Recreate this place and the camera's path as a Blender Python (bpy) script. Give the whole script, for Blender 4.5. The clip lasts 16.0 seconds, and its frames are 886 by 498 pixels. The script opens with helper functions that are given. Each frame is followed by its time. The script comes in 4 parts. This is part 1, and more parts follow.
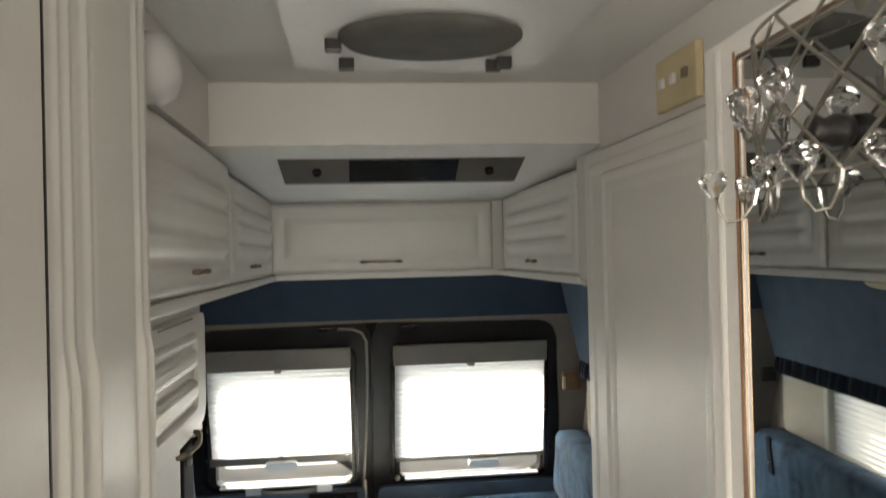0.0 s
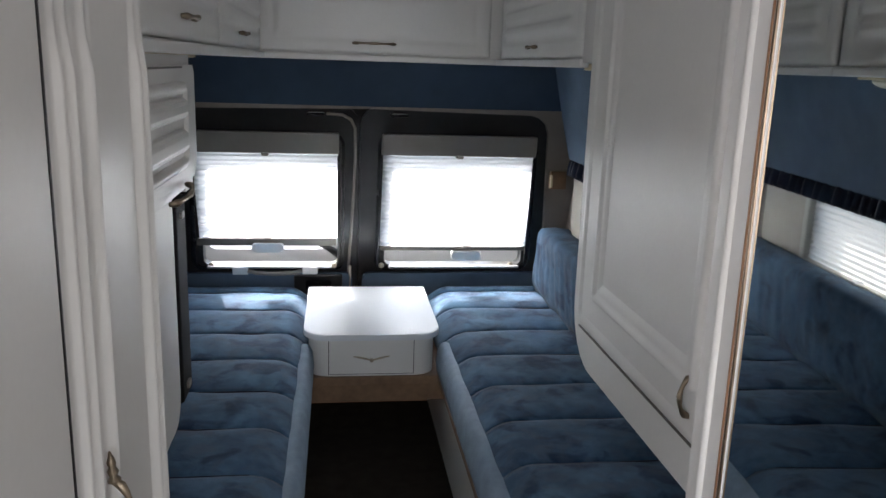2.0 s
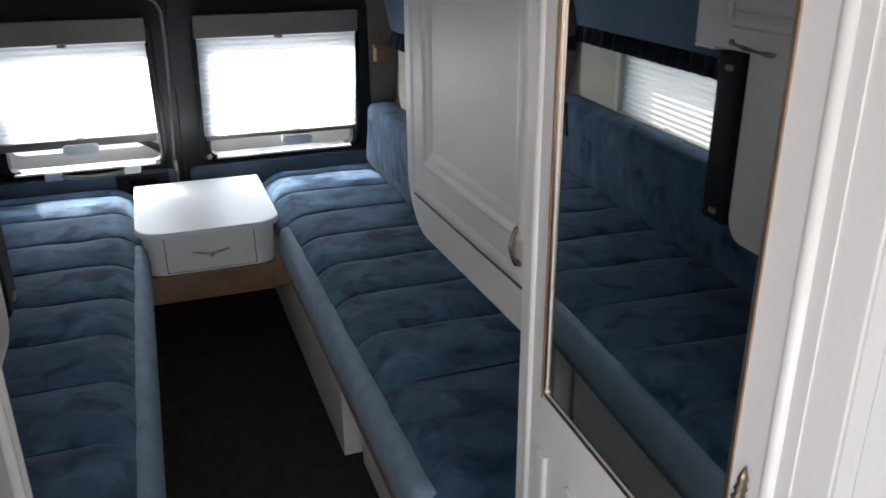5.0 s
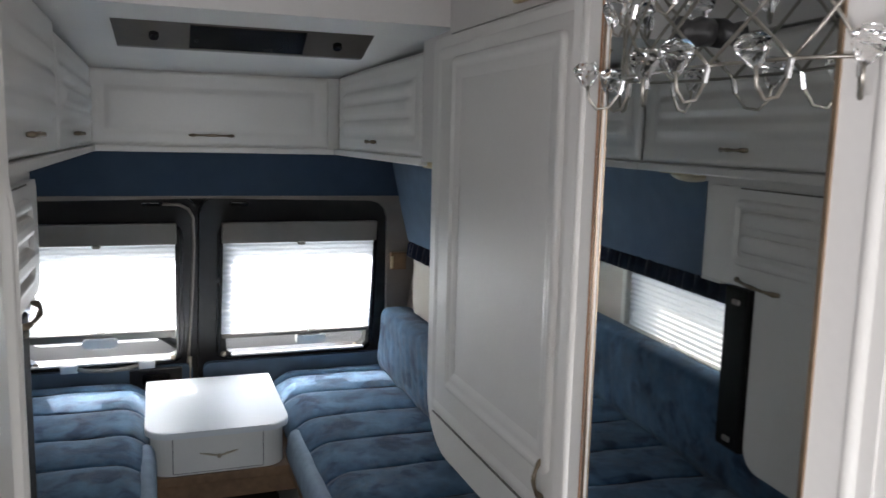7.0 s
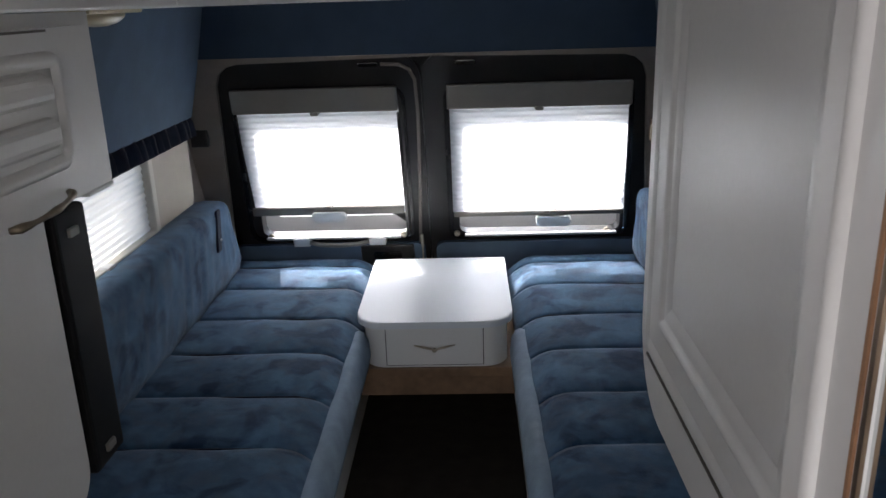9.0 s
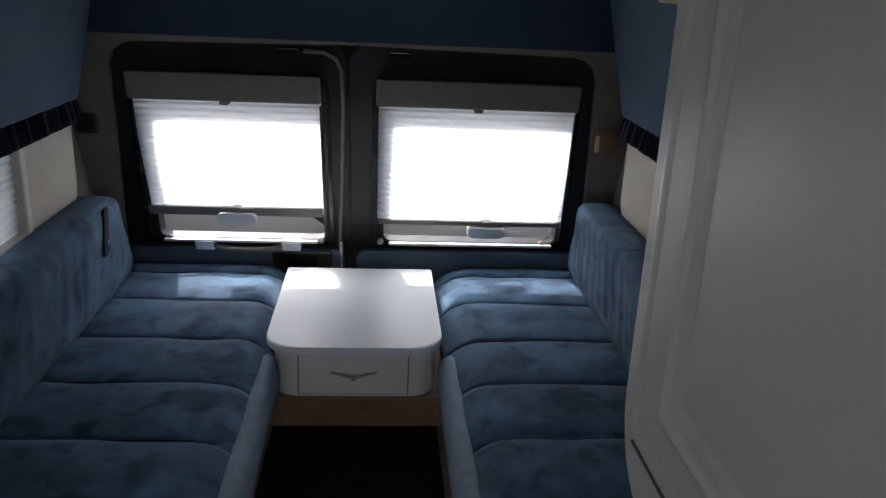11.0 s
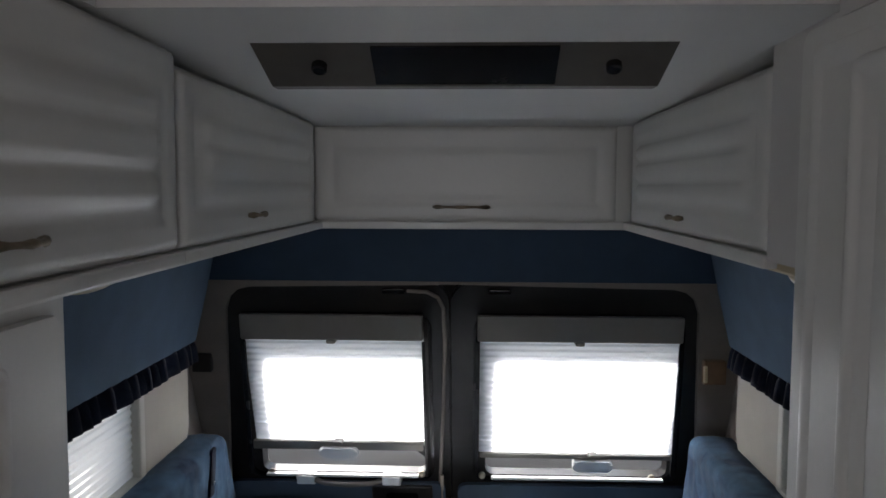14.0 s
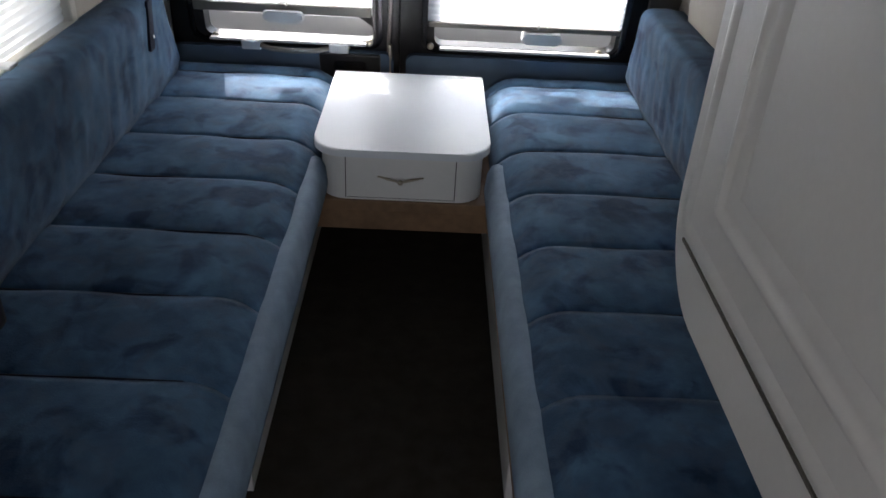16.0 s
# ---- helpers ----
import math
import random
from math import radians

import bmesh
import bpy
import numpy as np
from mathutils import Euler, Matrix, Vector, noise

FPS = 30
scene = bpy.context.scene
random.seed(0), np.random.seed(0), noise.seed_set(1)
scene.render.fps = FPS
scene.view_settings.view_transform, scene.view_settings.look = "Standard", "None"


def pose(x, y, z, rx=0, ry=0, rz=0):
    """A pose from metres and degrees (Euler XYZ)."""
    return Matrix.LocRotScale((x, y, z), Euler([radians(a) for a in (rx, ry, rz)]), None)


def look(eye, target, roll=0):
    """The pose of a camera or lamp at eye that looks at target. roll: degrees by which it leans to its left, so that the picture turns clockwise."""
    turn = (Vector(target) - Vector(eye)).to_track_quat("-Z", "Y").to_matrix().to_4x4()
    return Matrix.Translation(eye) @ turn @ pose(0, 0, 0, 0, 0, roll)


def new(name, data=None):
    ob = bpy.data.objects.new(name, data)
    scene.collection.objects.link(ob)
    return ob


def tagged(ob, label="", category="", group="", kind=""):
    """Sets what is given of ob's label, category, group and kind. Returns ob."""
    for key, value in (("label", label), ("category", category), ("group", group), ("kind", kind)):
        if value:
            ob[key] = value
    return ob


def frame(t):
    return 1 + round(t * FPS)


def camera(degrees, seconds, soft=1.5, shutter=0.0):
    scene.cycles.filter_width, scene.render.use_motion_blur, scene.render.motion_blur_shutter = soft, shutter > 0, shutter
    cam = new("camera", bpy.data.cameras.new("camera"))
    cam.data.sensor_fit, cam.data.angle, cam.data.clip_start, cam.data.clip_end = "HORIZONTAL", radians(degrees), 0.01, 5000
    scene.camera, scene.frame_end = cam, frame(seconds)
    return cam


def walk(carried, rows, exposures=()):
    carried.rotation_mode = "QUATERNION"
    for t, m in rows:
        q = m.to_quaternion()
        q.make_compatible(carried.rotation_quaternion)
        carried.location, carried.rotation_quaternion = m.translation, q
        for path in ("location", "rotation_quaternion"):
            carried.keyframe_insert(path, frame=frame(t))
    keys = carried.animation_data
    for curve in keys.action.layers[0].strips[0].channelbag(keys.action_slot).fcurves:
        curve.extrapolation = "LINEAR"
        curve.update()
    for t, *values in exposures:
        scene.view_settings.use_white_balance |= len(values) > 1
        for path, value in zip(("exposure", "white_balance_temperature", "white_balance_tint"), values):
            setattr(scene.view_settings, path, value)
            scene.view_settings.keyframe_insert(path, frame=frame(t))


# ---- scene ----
cam = camera(58.5, 16.0, shutter=0.2)
PATH = [
    (0, (-0.099, 0.392, 1.555), (0.131, 2.379, 1.57), -1.4),
    (0.5, (-0.101, 0.416, 1.513), (0.121, 2.383, 1.223), 0.1),
    (1, (-0.102, 0.426, 1.5), (0.14, 2.373, 1.111), 1.4),
    (1.5, (-0.106, 0.424, 1.495), (0.154, 2.362, 1.073), 1.9),
    (2, (-0.121, 0.416, 1.473), (0.146, 2.346, 1.019), 1.9),
    (2.5, (-0.143, 0.404, 1.469), (0.118, 2.323, 0.971), 1.6),
    (3, (-0.154, 0.417, 1.462), (0.085, 2.325, 0.91), 1.5),
    (5.5, (-0.11, 0.377, 1.463), (0.664, 2.07, 0.732), 1.8),
    (6, (-0.109, 0.348, 1.527), (0.771, 2.064, 0.996), 3.2),
    (6.5, (-0.169, 0.31, 1.543), (0.692, 2.083, 1.201), 3.1),
    (7, (-0.175, 0.366, 1.546), (0.5, 2.228, 1.269), 1.4),
    (7.5, (-0.122, 0.5, 1.515), (0.378, 2.415, 1.224), 1.0),
    (8, (0.03, 0.705, 1.515), (0.253, 2.637, 1.048), -1.1),
    (8.5, (0.093, 0.809, 1.495), (0.084, 2.728, 0.933), -2.1),
    (9, (0.125, 0.845, 1.478), (0.056, 2.75, 0.873), -1.8),
    (9.5, (0.065, 0.961, 1.463), (0.172, 2.851, 0.818), 1.9),
    (12, (0.071, 1.138, 1.524), (0.238, 3.029, 0.893), 2.7),
    (12.5, (0.031, 1.129, 1.548), (0.095, 3.096, 1.191), 1.0),
    (13, (0.037, 1.151, 1.574), (-0.009, 3.136, 1.336), 0.4),
    (13.5, (0.026, 1.16, 1.605), (-0.041, 3.154, 1.473), 0.9),
    (14, (0.041, 1.144, 1.587), (-0.036, 3.136, 1.433), 0.2),
    (14.5, (0.064, 1.136, 1.557), (-0.021, 3.085, 1.116), -1.2),
    (15, (0.065, 1.114, 1.513), (0.053, 2.987, 0.813), 1.6),
    (15.5, (0.059, 1.101, 1.468), (0.105, 2.877, 0.551), 3.3),
    (16, (0.07, 1.14, 1.431), (0.127, 2.842, 0.382), 3.4),
]
EXPOSURES = [(0.0, 1.61, 7700, 8), (0.5, 1.53, 7000, 11), (1.0, 1.48, 6450, 13), (5.5, 1.26, 6400, 12), (7.0, 1.41, 6400, 12), (8.0, 1.4, 6450, 12), (9.0, 1.01, 6450, 15), (9.5, 0.89, 6450, 15), (12.0, -0.03, 6450, 15), (12.5, -0.23, 6450, 14), (13.0, -0.41, 6450, 14), (13.5, -0.49, 6450, 13), (14.0, 0.54, 6450, 14), (14.5, 0.62, 6450, 15), (15.0, -0.05, 6450, 15), (15.5, -0.34, 6450, 15), (16.0, 0.99, 6450, 14)]
walk(cam, [(t, look(eye, target, roll)) for t, eye, target, roll in PATH], EXPOSURES)

# ---- world, sun, large lights ----
SUN_TRAVEL = Vector((0.33, -1.0, -0.79)).normalized()
world = bpy.data.worlds.new("world")
scene.world = world
world.use_nodes = True
wn = world.node_tree
sky = wn.nodes.new("ShaderNodeTexSky")
sky.sky_type, sky.sun_disc = "NISHITA", False
sky.sun_elevation = math.asin(-SUN_TRAVEL.z)
sky.sun_rotation = math.atan2(-SUN_TRAVEL.x, -SUN_TRAVEL.y)
wn.links.new(sky.outputs[0], wn.nodes["Background"].inputs[0])
wn.nodes["Background"].inputs[1].default_value = 0.15
sun = new("sun", bpy.data.lights.new("sun", "SUN"))
sun.data.energy, sun.data.angle, sun.data.color = 4.0, radians(0.53), (1.0, 0.97, 0.93)
sun.matrix_world = look((0, 0, 0), SUN_TRAVEL)


def opening_lamp(name, w, h, watts, colour, m):
    ob = new(name, bpy.data.lights.new(name, "AREA"))
    ob.data.shape, ob.data.size, ob.data.size_y = "RECTANGLE", w, h
    ob.data.energy, ob.data.color = watts, colour
    ob.matrix_world = m
    return ob


# the sky's light in the cab's windscreen, behind the camera, and in an added, unseen left opening
opening_lamp("windscreen_light", 1.3, 0.7, 8.5, (0.99, 0.98, 0.98), look((0.0, -1.52, 1.25), (0.0, 1.0, 1.05)))
# added fill for the right wall; its opening on the left is supposed
opening_lamp("unseen_side_light", 1.0, 0.5, 6.0, (1.0, 0.96, 0.98), look((-0.86, -0.2, 1.22), (0.5, 0.1, 1.1)))


# ---- materials ----
def material(name, base, rough=0.5, metal=0.0, vary=0.06, scale=6.0, fine=60.0, bump=0.1, bump_scale=None, second=None,
             spec=0.5, sheen=0.0, depth=0.002):
    mat = bpy.data.materials.new(name)
    mat.use_nodes = True
    nt = mat.node_tree
    b = nt.nodes["Principled BSDF"]
    b.inputs["Roughness"].default_value = rough
    b.inputs["Metallic"].default_value = metal
    b.inputs["Specular IOR Level"].default_value = spec
    if sheen:
        b.inputs["Sheen Weight"].default_value = sheen
        b.inputs["Sheen Roughness"].default_value = 0.4
    tc = nt.nodes.new("ShaderNodeTexCoord")
    geo = nt.nodes.new("ShaderNodeNewGeometry")
    n1 = nt.nodes.new("ShaderNodeTexNoise")
    n1.inputs["Scale"].default_value, n1.inputs["Detail"].default_value = scale, 5
    n2 = nt.nodes.new("ShaderNodeTexNoise")
    n2.inputs["Scale"].default_value, n2.inputs["Detail"].default_value = fine, 3
    for n in (n1, n2):
        nt.links.new(geo.outputs["Position"], n.inputs["Vector"])
    add = nt.nodes.new("ShaderNodeMath")
    add.operation = "MULTIPLY_ADD"
    nt.links.new(n2.outputs["Fac"], add.inputs[0])
    add.inputs[1].default_value = 0.4
    nt.links.new(n1.outputs["Fac"], add.inputs[2])
    ramp = nt.nodes.new("ShaderNodeValToRGB")
    lo, hi = (base, second) if second else ([c * (1 - vary) for c in base], [min(1, c * (1 + vary)) for c in base])
    ramp.color_ramp.elements[0].position, ramp.color_ramp.elements[1].position = 0.5, 0.92
    ramp.color_ramp.elements[0].color, ramp.color_ramp.elements[1].color = (*lo, 1), (*hi, 1)
    nt.links.new(add.outputs[0], ramp.inputs[0])
    nt.links.new(ramp.outputs[0], b.inputs["Base Color"])
    rr = nt.nodes.new("ShaderNodeMapRange")
    rr.inputs["To Min"].default_value, rr.inputs["To Max"].default_value = max(0.02, rough - 0.08), min(1, rough + 0.08)
    nt.links.new(n1.outputs["Fac"], rr.inputs["Value"])
    nt.links.new(rr.outputs[0], b.inputs["Roughness"])
    if bump:
        bp = nt.nodes.new("ShaderNodeBump")
        bp.inputs["Strength"].default_value, bp.inputs["Distance"].default_value = bump, depth
        if bump_scale:
            n3 = nt.nodes.new("ShaderNodeTexNoise")
            n3.inputs["Scale"].default_value, n3.inputs["Detail"].default_value = bump_scale, 4
            nt.links.new(geo.outputs["Position"], n3.inputs["Vector"])
            nt.links.new(n3.outputs["Fac"], bp.inputs["Height"])
        else:
            nt.links.new(n2.outputs["Fac"], bp.inputs["Height"])
        nt.links.new(bp.outputs[0], b.inputs["Normal"])
    return mat


def velour(name, dark, light, rough=0.85):
    """Crushed velour: broad patches where the pile lies one way or the other."""
    mat = material(name, dark, rough, vary=0.2, second=light, scale=9, fine=34, bump=0.6, bump_scale=300, sheen=0.12, spec=0.12)
    nt = mat.node_tree
    geo = nt.nodes["Geometry"]
    big = nt.nodes.new("ShaderNodeTexNoise")
    big.inputs["Scale"].default_value, big.inputs["Detail"].default_value, big.inputs["Distortion"].default_value = 10, 5, 0.5
    nt.links.new(geo.outputs["Position"], big.inputs["Vector"])
    cr = nt.nodes.new("ShaderNodeValToRGB")
    cr.color_ramp.elements[0].position, cr.color_ramp.elements[1].position = 0.36, 0.49
    cr.color_ramp.elements[0].color, cr.color_ramp.elements[1].color = (0.34, 0.37, 0.46, 1), (1, 1, 1, 1)
    nt.links.new(big.outputs["Fac"], cr.inputs[0])
    mix = nt.nodes.new("ShaderNodeMix")
    mix.data_type, mix.blend_type = "RGBA", "MULTIPLY"
    mix.inputs["Factor"].default_value = 0.92
    b = nt.nodes["Principled BSDF"]
    src = b.inputs["Base Color"].links[0].from_socket
    nt.links.new(src, mix.inputs["A"])
    nt.links.new(cr.outputs[0], mix.inputs["B"])
    # faint greyer-mauve streaks where the pile is worn
    worn = nt.nodes.new("ShaderNodeTexNoise")
    worn.inputs["Scale"].default_value, worn.inputs["Detail"].default_value, worn.inputs["Distortion"].default_value = 15, 6, 0.8
    nt.links.new(geo.outputs["Position"], worn.inputs["Vector"])
    wr = nt.nodes.new("ShaderNodeMapRange")
    wr.inputs["From Min"].default_value, wr.inputs["From Max"].default_value, wr.inputs["To Max"].default_value = 0.5, 0.64, 0.5
    nt.links.new(worn.outputs["Fac"], wr.inputs["Value"])
    mauve = nt.nodes.new("ShaderNodeMix")
    mauve.data_type = "RGBA"
    nt.links.new(wr.outputs[0], mauve.inputs["Factor"])
    nt.links.new(mix.outputs["Result"], mauve.inputs["A"])
    mauve.inputs["B"].default_value = (dark[0] * 1.9, dark[1] * 1.25, dark[2] * 1.05, 1)
    nt.links.new(mauve.outputs["Result"], b.inputs["Base Color"])
    return mat


def blind_cloth(name, colour, through_colour, share):
    mat = bpy.data.materials.new(name)
    mat.use_nodes = True
    nt = mat.node_tree
    b = nt.nodes["Principled BSDF"]
    b.inputs["Base Color"].default_value = (*colour, 1)
    b.inputs["Roughness"].default_value = 0.9
    tl = nt.nodes.new("ShaderNodeBsdfTranslucent")
    tl.inputs["Color"].default_value = (*through_colour, 1)
    mix = nt.nodes.new("ShaderNodeMixShader")
    mix.inputs[0].default_value = share
    nt.links.new(b.outputs[0], mix.inputs[1])
    nt.links.new(tl.outputs[0], mix.inputs[2])
    nt.links.new(mix.outputs[0], nt.nodes["Material Output"].inputs["Surface"])
    return mat


def glass(name, colour=(1, 1, 1), ior=1.45, rough=0.0):
    mat = bpy.data.materials.new(name)
    mat.use_nodes = True
    b = mat.node_tree.nodes["Principled BSDF"]
    b.inputs["Base Color"].default_value = (*colour, 1)
    b.inputs["Transmission Weight"].default_value = 1
    b.inputs["Roughness"].default_value, b.inputs["IOR"].default_value = rough, ior
    return mat


WHITE = material("white_satin_foil", (0.74, 0.73, 0.7), 0.38, vary=0.03, scale=3, bump=0.06, fine=120)
WALLWHITE = material("white_wall_board", (0.69, 0.67, 0.65), 0.5, vary=0.03, scale=2.5, bump=0.08, fine=180)
CEILING = material("white_ceiling_lining", (0.75, 0.75, 0.73), 0.6, vary=0.03, scale=3, bump=0.15, fine=220)
TABLEWHITE = material("white_table_laminate", (0.72, 0.75, 0.78), 0.32, vary=0.006, scale=2, bump=0.0)
VELOUR = velour("blue_crushed_velour", (0.036, 0.078, 0.136), (0.082, 0.158, 0.25))
PIPING = material("pale_blue_fabric", (0.22, 0.3, 0.385), 0.85, vary=0.15, scale=20, fine=300, bump=0.3, bump_scale=500)
BLUEWALL = material("blue_felt_wall_lining", (0.115, 0.163, 0.225), 0.95, vary=0.08, scale=12, fine=400, bump=0.3, bump_scale=600, spec=0.1)
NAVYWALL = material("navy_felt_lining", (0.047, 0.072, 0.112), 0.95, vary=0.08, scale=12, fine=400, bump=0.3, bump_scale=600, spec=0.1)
VALANCE = velour("navy_velvet", (0.008, 0.010, 0.022), (0.02, 0.028, 0.052))
CARPET = material("brown_carpet", (0.046, 0.039, 0.032), 0.98, vary=0.2, scale=18, fine=300, bump=0.8, bump_scale=500, spec=0.05)
WOOD = material("light_brown_wood", (0.22, 0.13, 0.07), 0.5, vary=0.25, scale=5, fine=40, bump=0.1)
EDGEWOOD = material("bare_plywood_edge", (0.32, 0.17, 0.09), 0.6, vary=0.2, scale=30, fine=200)
BLACKTRIM = material("black_door_plastic", (0.016, 0.015, 0.015), 0.42, vary=0.3, scale=8, fine=200, bump=0.2)
BLACKGLOSS = material("black_gloss_plastic", (0.01, 0.01, 0.011), 0.25, vary=0.2, scale=8, bump=0.02)
TVBLACK = material("matt_black_plastic", (0.008, 0.008, 0.008), 0.6, vary=0.2, scale=10, bump=0.05, spec=0.15)
GREYTRIM = material("grey_pillar_lining", (0.23, 0.2, 0.175), 0.8, vary=0.1, scale=8, fine=200, bump=0.2)
CASSETTE = material("grey_blind_cassette", (0.2, 0.185, 0.165), 0.5, vary=0.05, scale=8)
ACPLASTIC = material("brown_grey_plastic", (0.11, 0.1, 0.085), 0.45, vary=0.1, scale=10, bump=0.1)
BRASS = material("aged_bronze_metal", (0.27, 0.22, 0.16), 0.42, metal=1.0, vary=0.3, scale=40)
CHAMPAGNE = material("champagne_metal", (0.5, 0.44, 0.35), 0.36, metal=1.0, vary=0.15, scale=40)
CHROME = material("chrome", (0.75, 0.75, 0.75), 0.12, metal=1.0, vary=0.05, scale=30, bump=0)
GOLD = material("gold_edge_strip", (0.42, 0.31, 0.22), 0.38, metal=1.0, vary=0.1, scale=30, bump=0)
CREAM = material("cream_plastic", (0.62, 0.52, 0.32), 0.45, vary=0.05, scale=12)
LAMPCREAM = material("cream_lamp_glass", (0.68, 0.58, 0.38), 0.3, vary=0.08, scale=20)
MIRROR = material("mirror_silver", (0.62, 0.64, 0.64), 0.02, metal=1.0, vary=0.0, bump=0)
MIRROR.node_tree.nodes["Map Range"].inputs["To Min"].default_value = 0.015
MIRROR.node_tree.nodes["Map Range"].inputs["To Max"].default_value = 0.02
CRYSTAL = glass("clear_crystal", (1.0, 1.0, 1.0), 1.22, 0.03)
PANE = glass("window_glass", (0.96, 0.97, 0.97), 1.45)
BLIND = blind_cloth("white_pleated_cloth", (0.84, 0.86, 0.88), (0.8, 0.84, 0.88), 0.7)
BLIND_SIDE = blind_cloth("cream_pleated_cloth", (0.82, 0.81, 0.77), (0.95, 0.94, 0.9), 0.86)
SIDEBOARD = material("beige_lined_board", (0.5, 0.46, 0.39), 0.75, vary=0.06, scale=9, bump=0.15, fine=200)
SIDEFRAME = material("off_white_blind_frame", (0.6, 0.58, 0.51), 0.5, vary=0.05, scale=10)
MESHGREY = material("grey_fly_screen", (0.12, 0.12, 0.11), 0.8, vary=0.15, scale=20, fine=400, bump=0.5)
GROUND = material("gravel_ground", (0.46, 0.44, 0.41), 0.95, vary=0.25, scale=2, fine=20)
WHITEPLASTIC = material("white_plastic", (0.7, 0.7, 0.7), 0.35, vary=0.03, scale=10, bump=0.03)


# ---- mesh helpers ----
def part(name, bm, mat, parent=None, label="", smooth=False, matrix=None):
    me = bpy.data.meshes.new(name)
    bmesh.ops.recalc_face_normals(bm, faces=bm.faces[:])
    if smooth:
        for f in bm.faces:
            f.smooth = True
    bm.to_mesh(me)
    bm.free()
    me.materials.append(mat)
    ob = new(name, me)
    if matrix is not None:
        ob.matrix_basis = matrix
    if parent is not None:
        ob.parent = parent
    if label:
        ob["label"] = label
    return ob


def thing(name, x, y, z, label, category, group="", kind=""):
    ob = new(name)
    ob.location = (x, y, z)
    ob.empty_display_size = 0.05
    return tagged(ob, label, category, group, kind)


def box(x0, x1, y0, y1, z0, z1, bevel=0.0, segs=2, off=(0, 0, 0)):
    bm = bmesh.new()
    c = [(x - off[0], y - off[1], z - off[2]) for x in (x0, x1) for y in (y0, y1) for z in (z0, z1)]
    v = [bm.verts.new(p) for p in c]
    for f in ((0, 1, 3, 2), (4, 6, 7, 5), (0, 4, 5, 1), (2, 3, 7, 6), (0, 2, 6, 4), (1, 5, 7, 3)):
        bm.faces.new([v[i] for i in f])
    if bevel:
        bmesh.ops.bevel(bm, geom=bm.edges[:], offset=bevel, segments=segs, affect="EDGES", profile=0.6)
    return bm


def rounded(u0, v0, u1, v1, r, n=6):
    """Outline of a rectangle with its four corner radii (lower left, lower right, upper right, upper left)."""
    if not isinstance(r, (tuple, list)):
        r = (r,) * 4
    out = []
    for (cu, cv, a0), rad in zip(((u0, v0, 180), (u1, v0, 270), (u1, v1, 0), (u0, v1, 90)), r):
        if rad <= 0:
            out.append((cu, cv))
            continue
        mu, mv = cu + (rad if cu == u0 else -rad), cv + (rad if cv == v0 else -rad)
        for i in range(n + 1):
            a = radians(a0 + 90 * i / n)
            out.append((mu + rad * math.cos(a), mv + rad * math.sin(a)))
    return out


def prism(outline, depth, place, bevel=0.0, segs=2, hole=None):
    """Outline in (u, v), pushed along w by depth; place(u, v, w) gives the point."""
    bm = bmesh.new()
    if hole is None:
        lo = [bm.verts.new(place(u, v, 0)) for u, v in outline]
        hi = [bm.verts.new(place(u, v, depth)) for u, v in outline]
        bm.faces.new(lo), bm.faces.new(hi)
        n = len(lo)
        for i in range(n):
            bm.faces.new((lo[i], lo[(i + 1) % n], hi[(i + 1) % n], hi[i]))
        if bevel:
            rim = [e for e in bm.edges if (e.verts[0] in hi and e.verts[1] in hi)]
            bmesh.ops.bevel(bm, geom=rim, offset=bevel, segments=segs, affect="EDGES", profile=0.5)
        return bm
    rings = [[bm.verts.new(place(u, v, w)) for u, v in o] for o, w in ((outline, 0), (outline, depth), (hole, depth), (hole, 0))]
    n = len(outline)
    for a in range(4):
        r0, r1 = rings[a], rings[(a + 1) % 4]
        for i in range(n):
            bm.faces.new((r0[i], r0[(i + 1) % n], r1[(i + 1) % n], r1[i]))
    return bm


def frame_moulding(u0, v0, u1, v1, radii, profile, place, n=6):
    """A moulding run round a rectangle with rounded corners; profile is (inset, height) from its outer edge."""
    bm = bmesh.new()
    rings = []
    for inset, h in profile:
        o_ = rounded(u0 + inset, v0 + inset, u1 - inset, v1 - inset, tuple(max(0.0015, r - inset) for r in radii), n)
        rings.append([bm.verts.new(place(u, v, h)) for u, v in o_])
    k = len(rings[0])
    for r0, r1 in zip(rings, rings[1:]):
        for i in range(k):
            bm.faces.new((r0[i], r0[(i + 1) % k], r1[(i + 1) % k], r1[i]))
    return bm


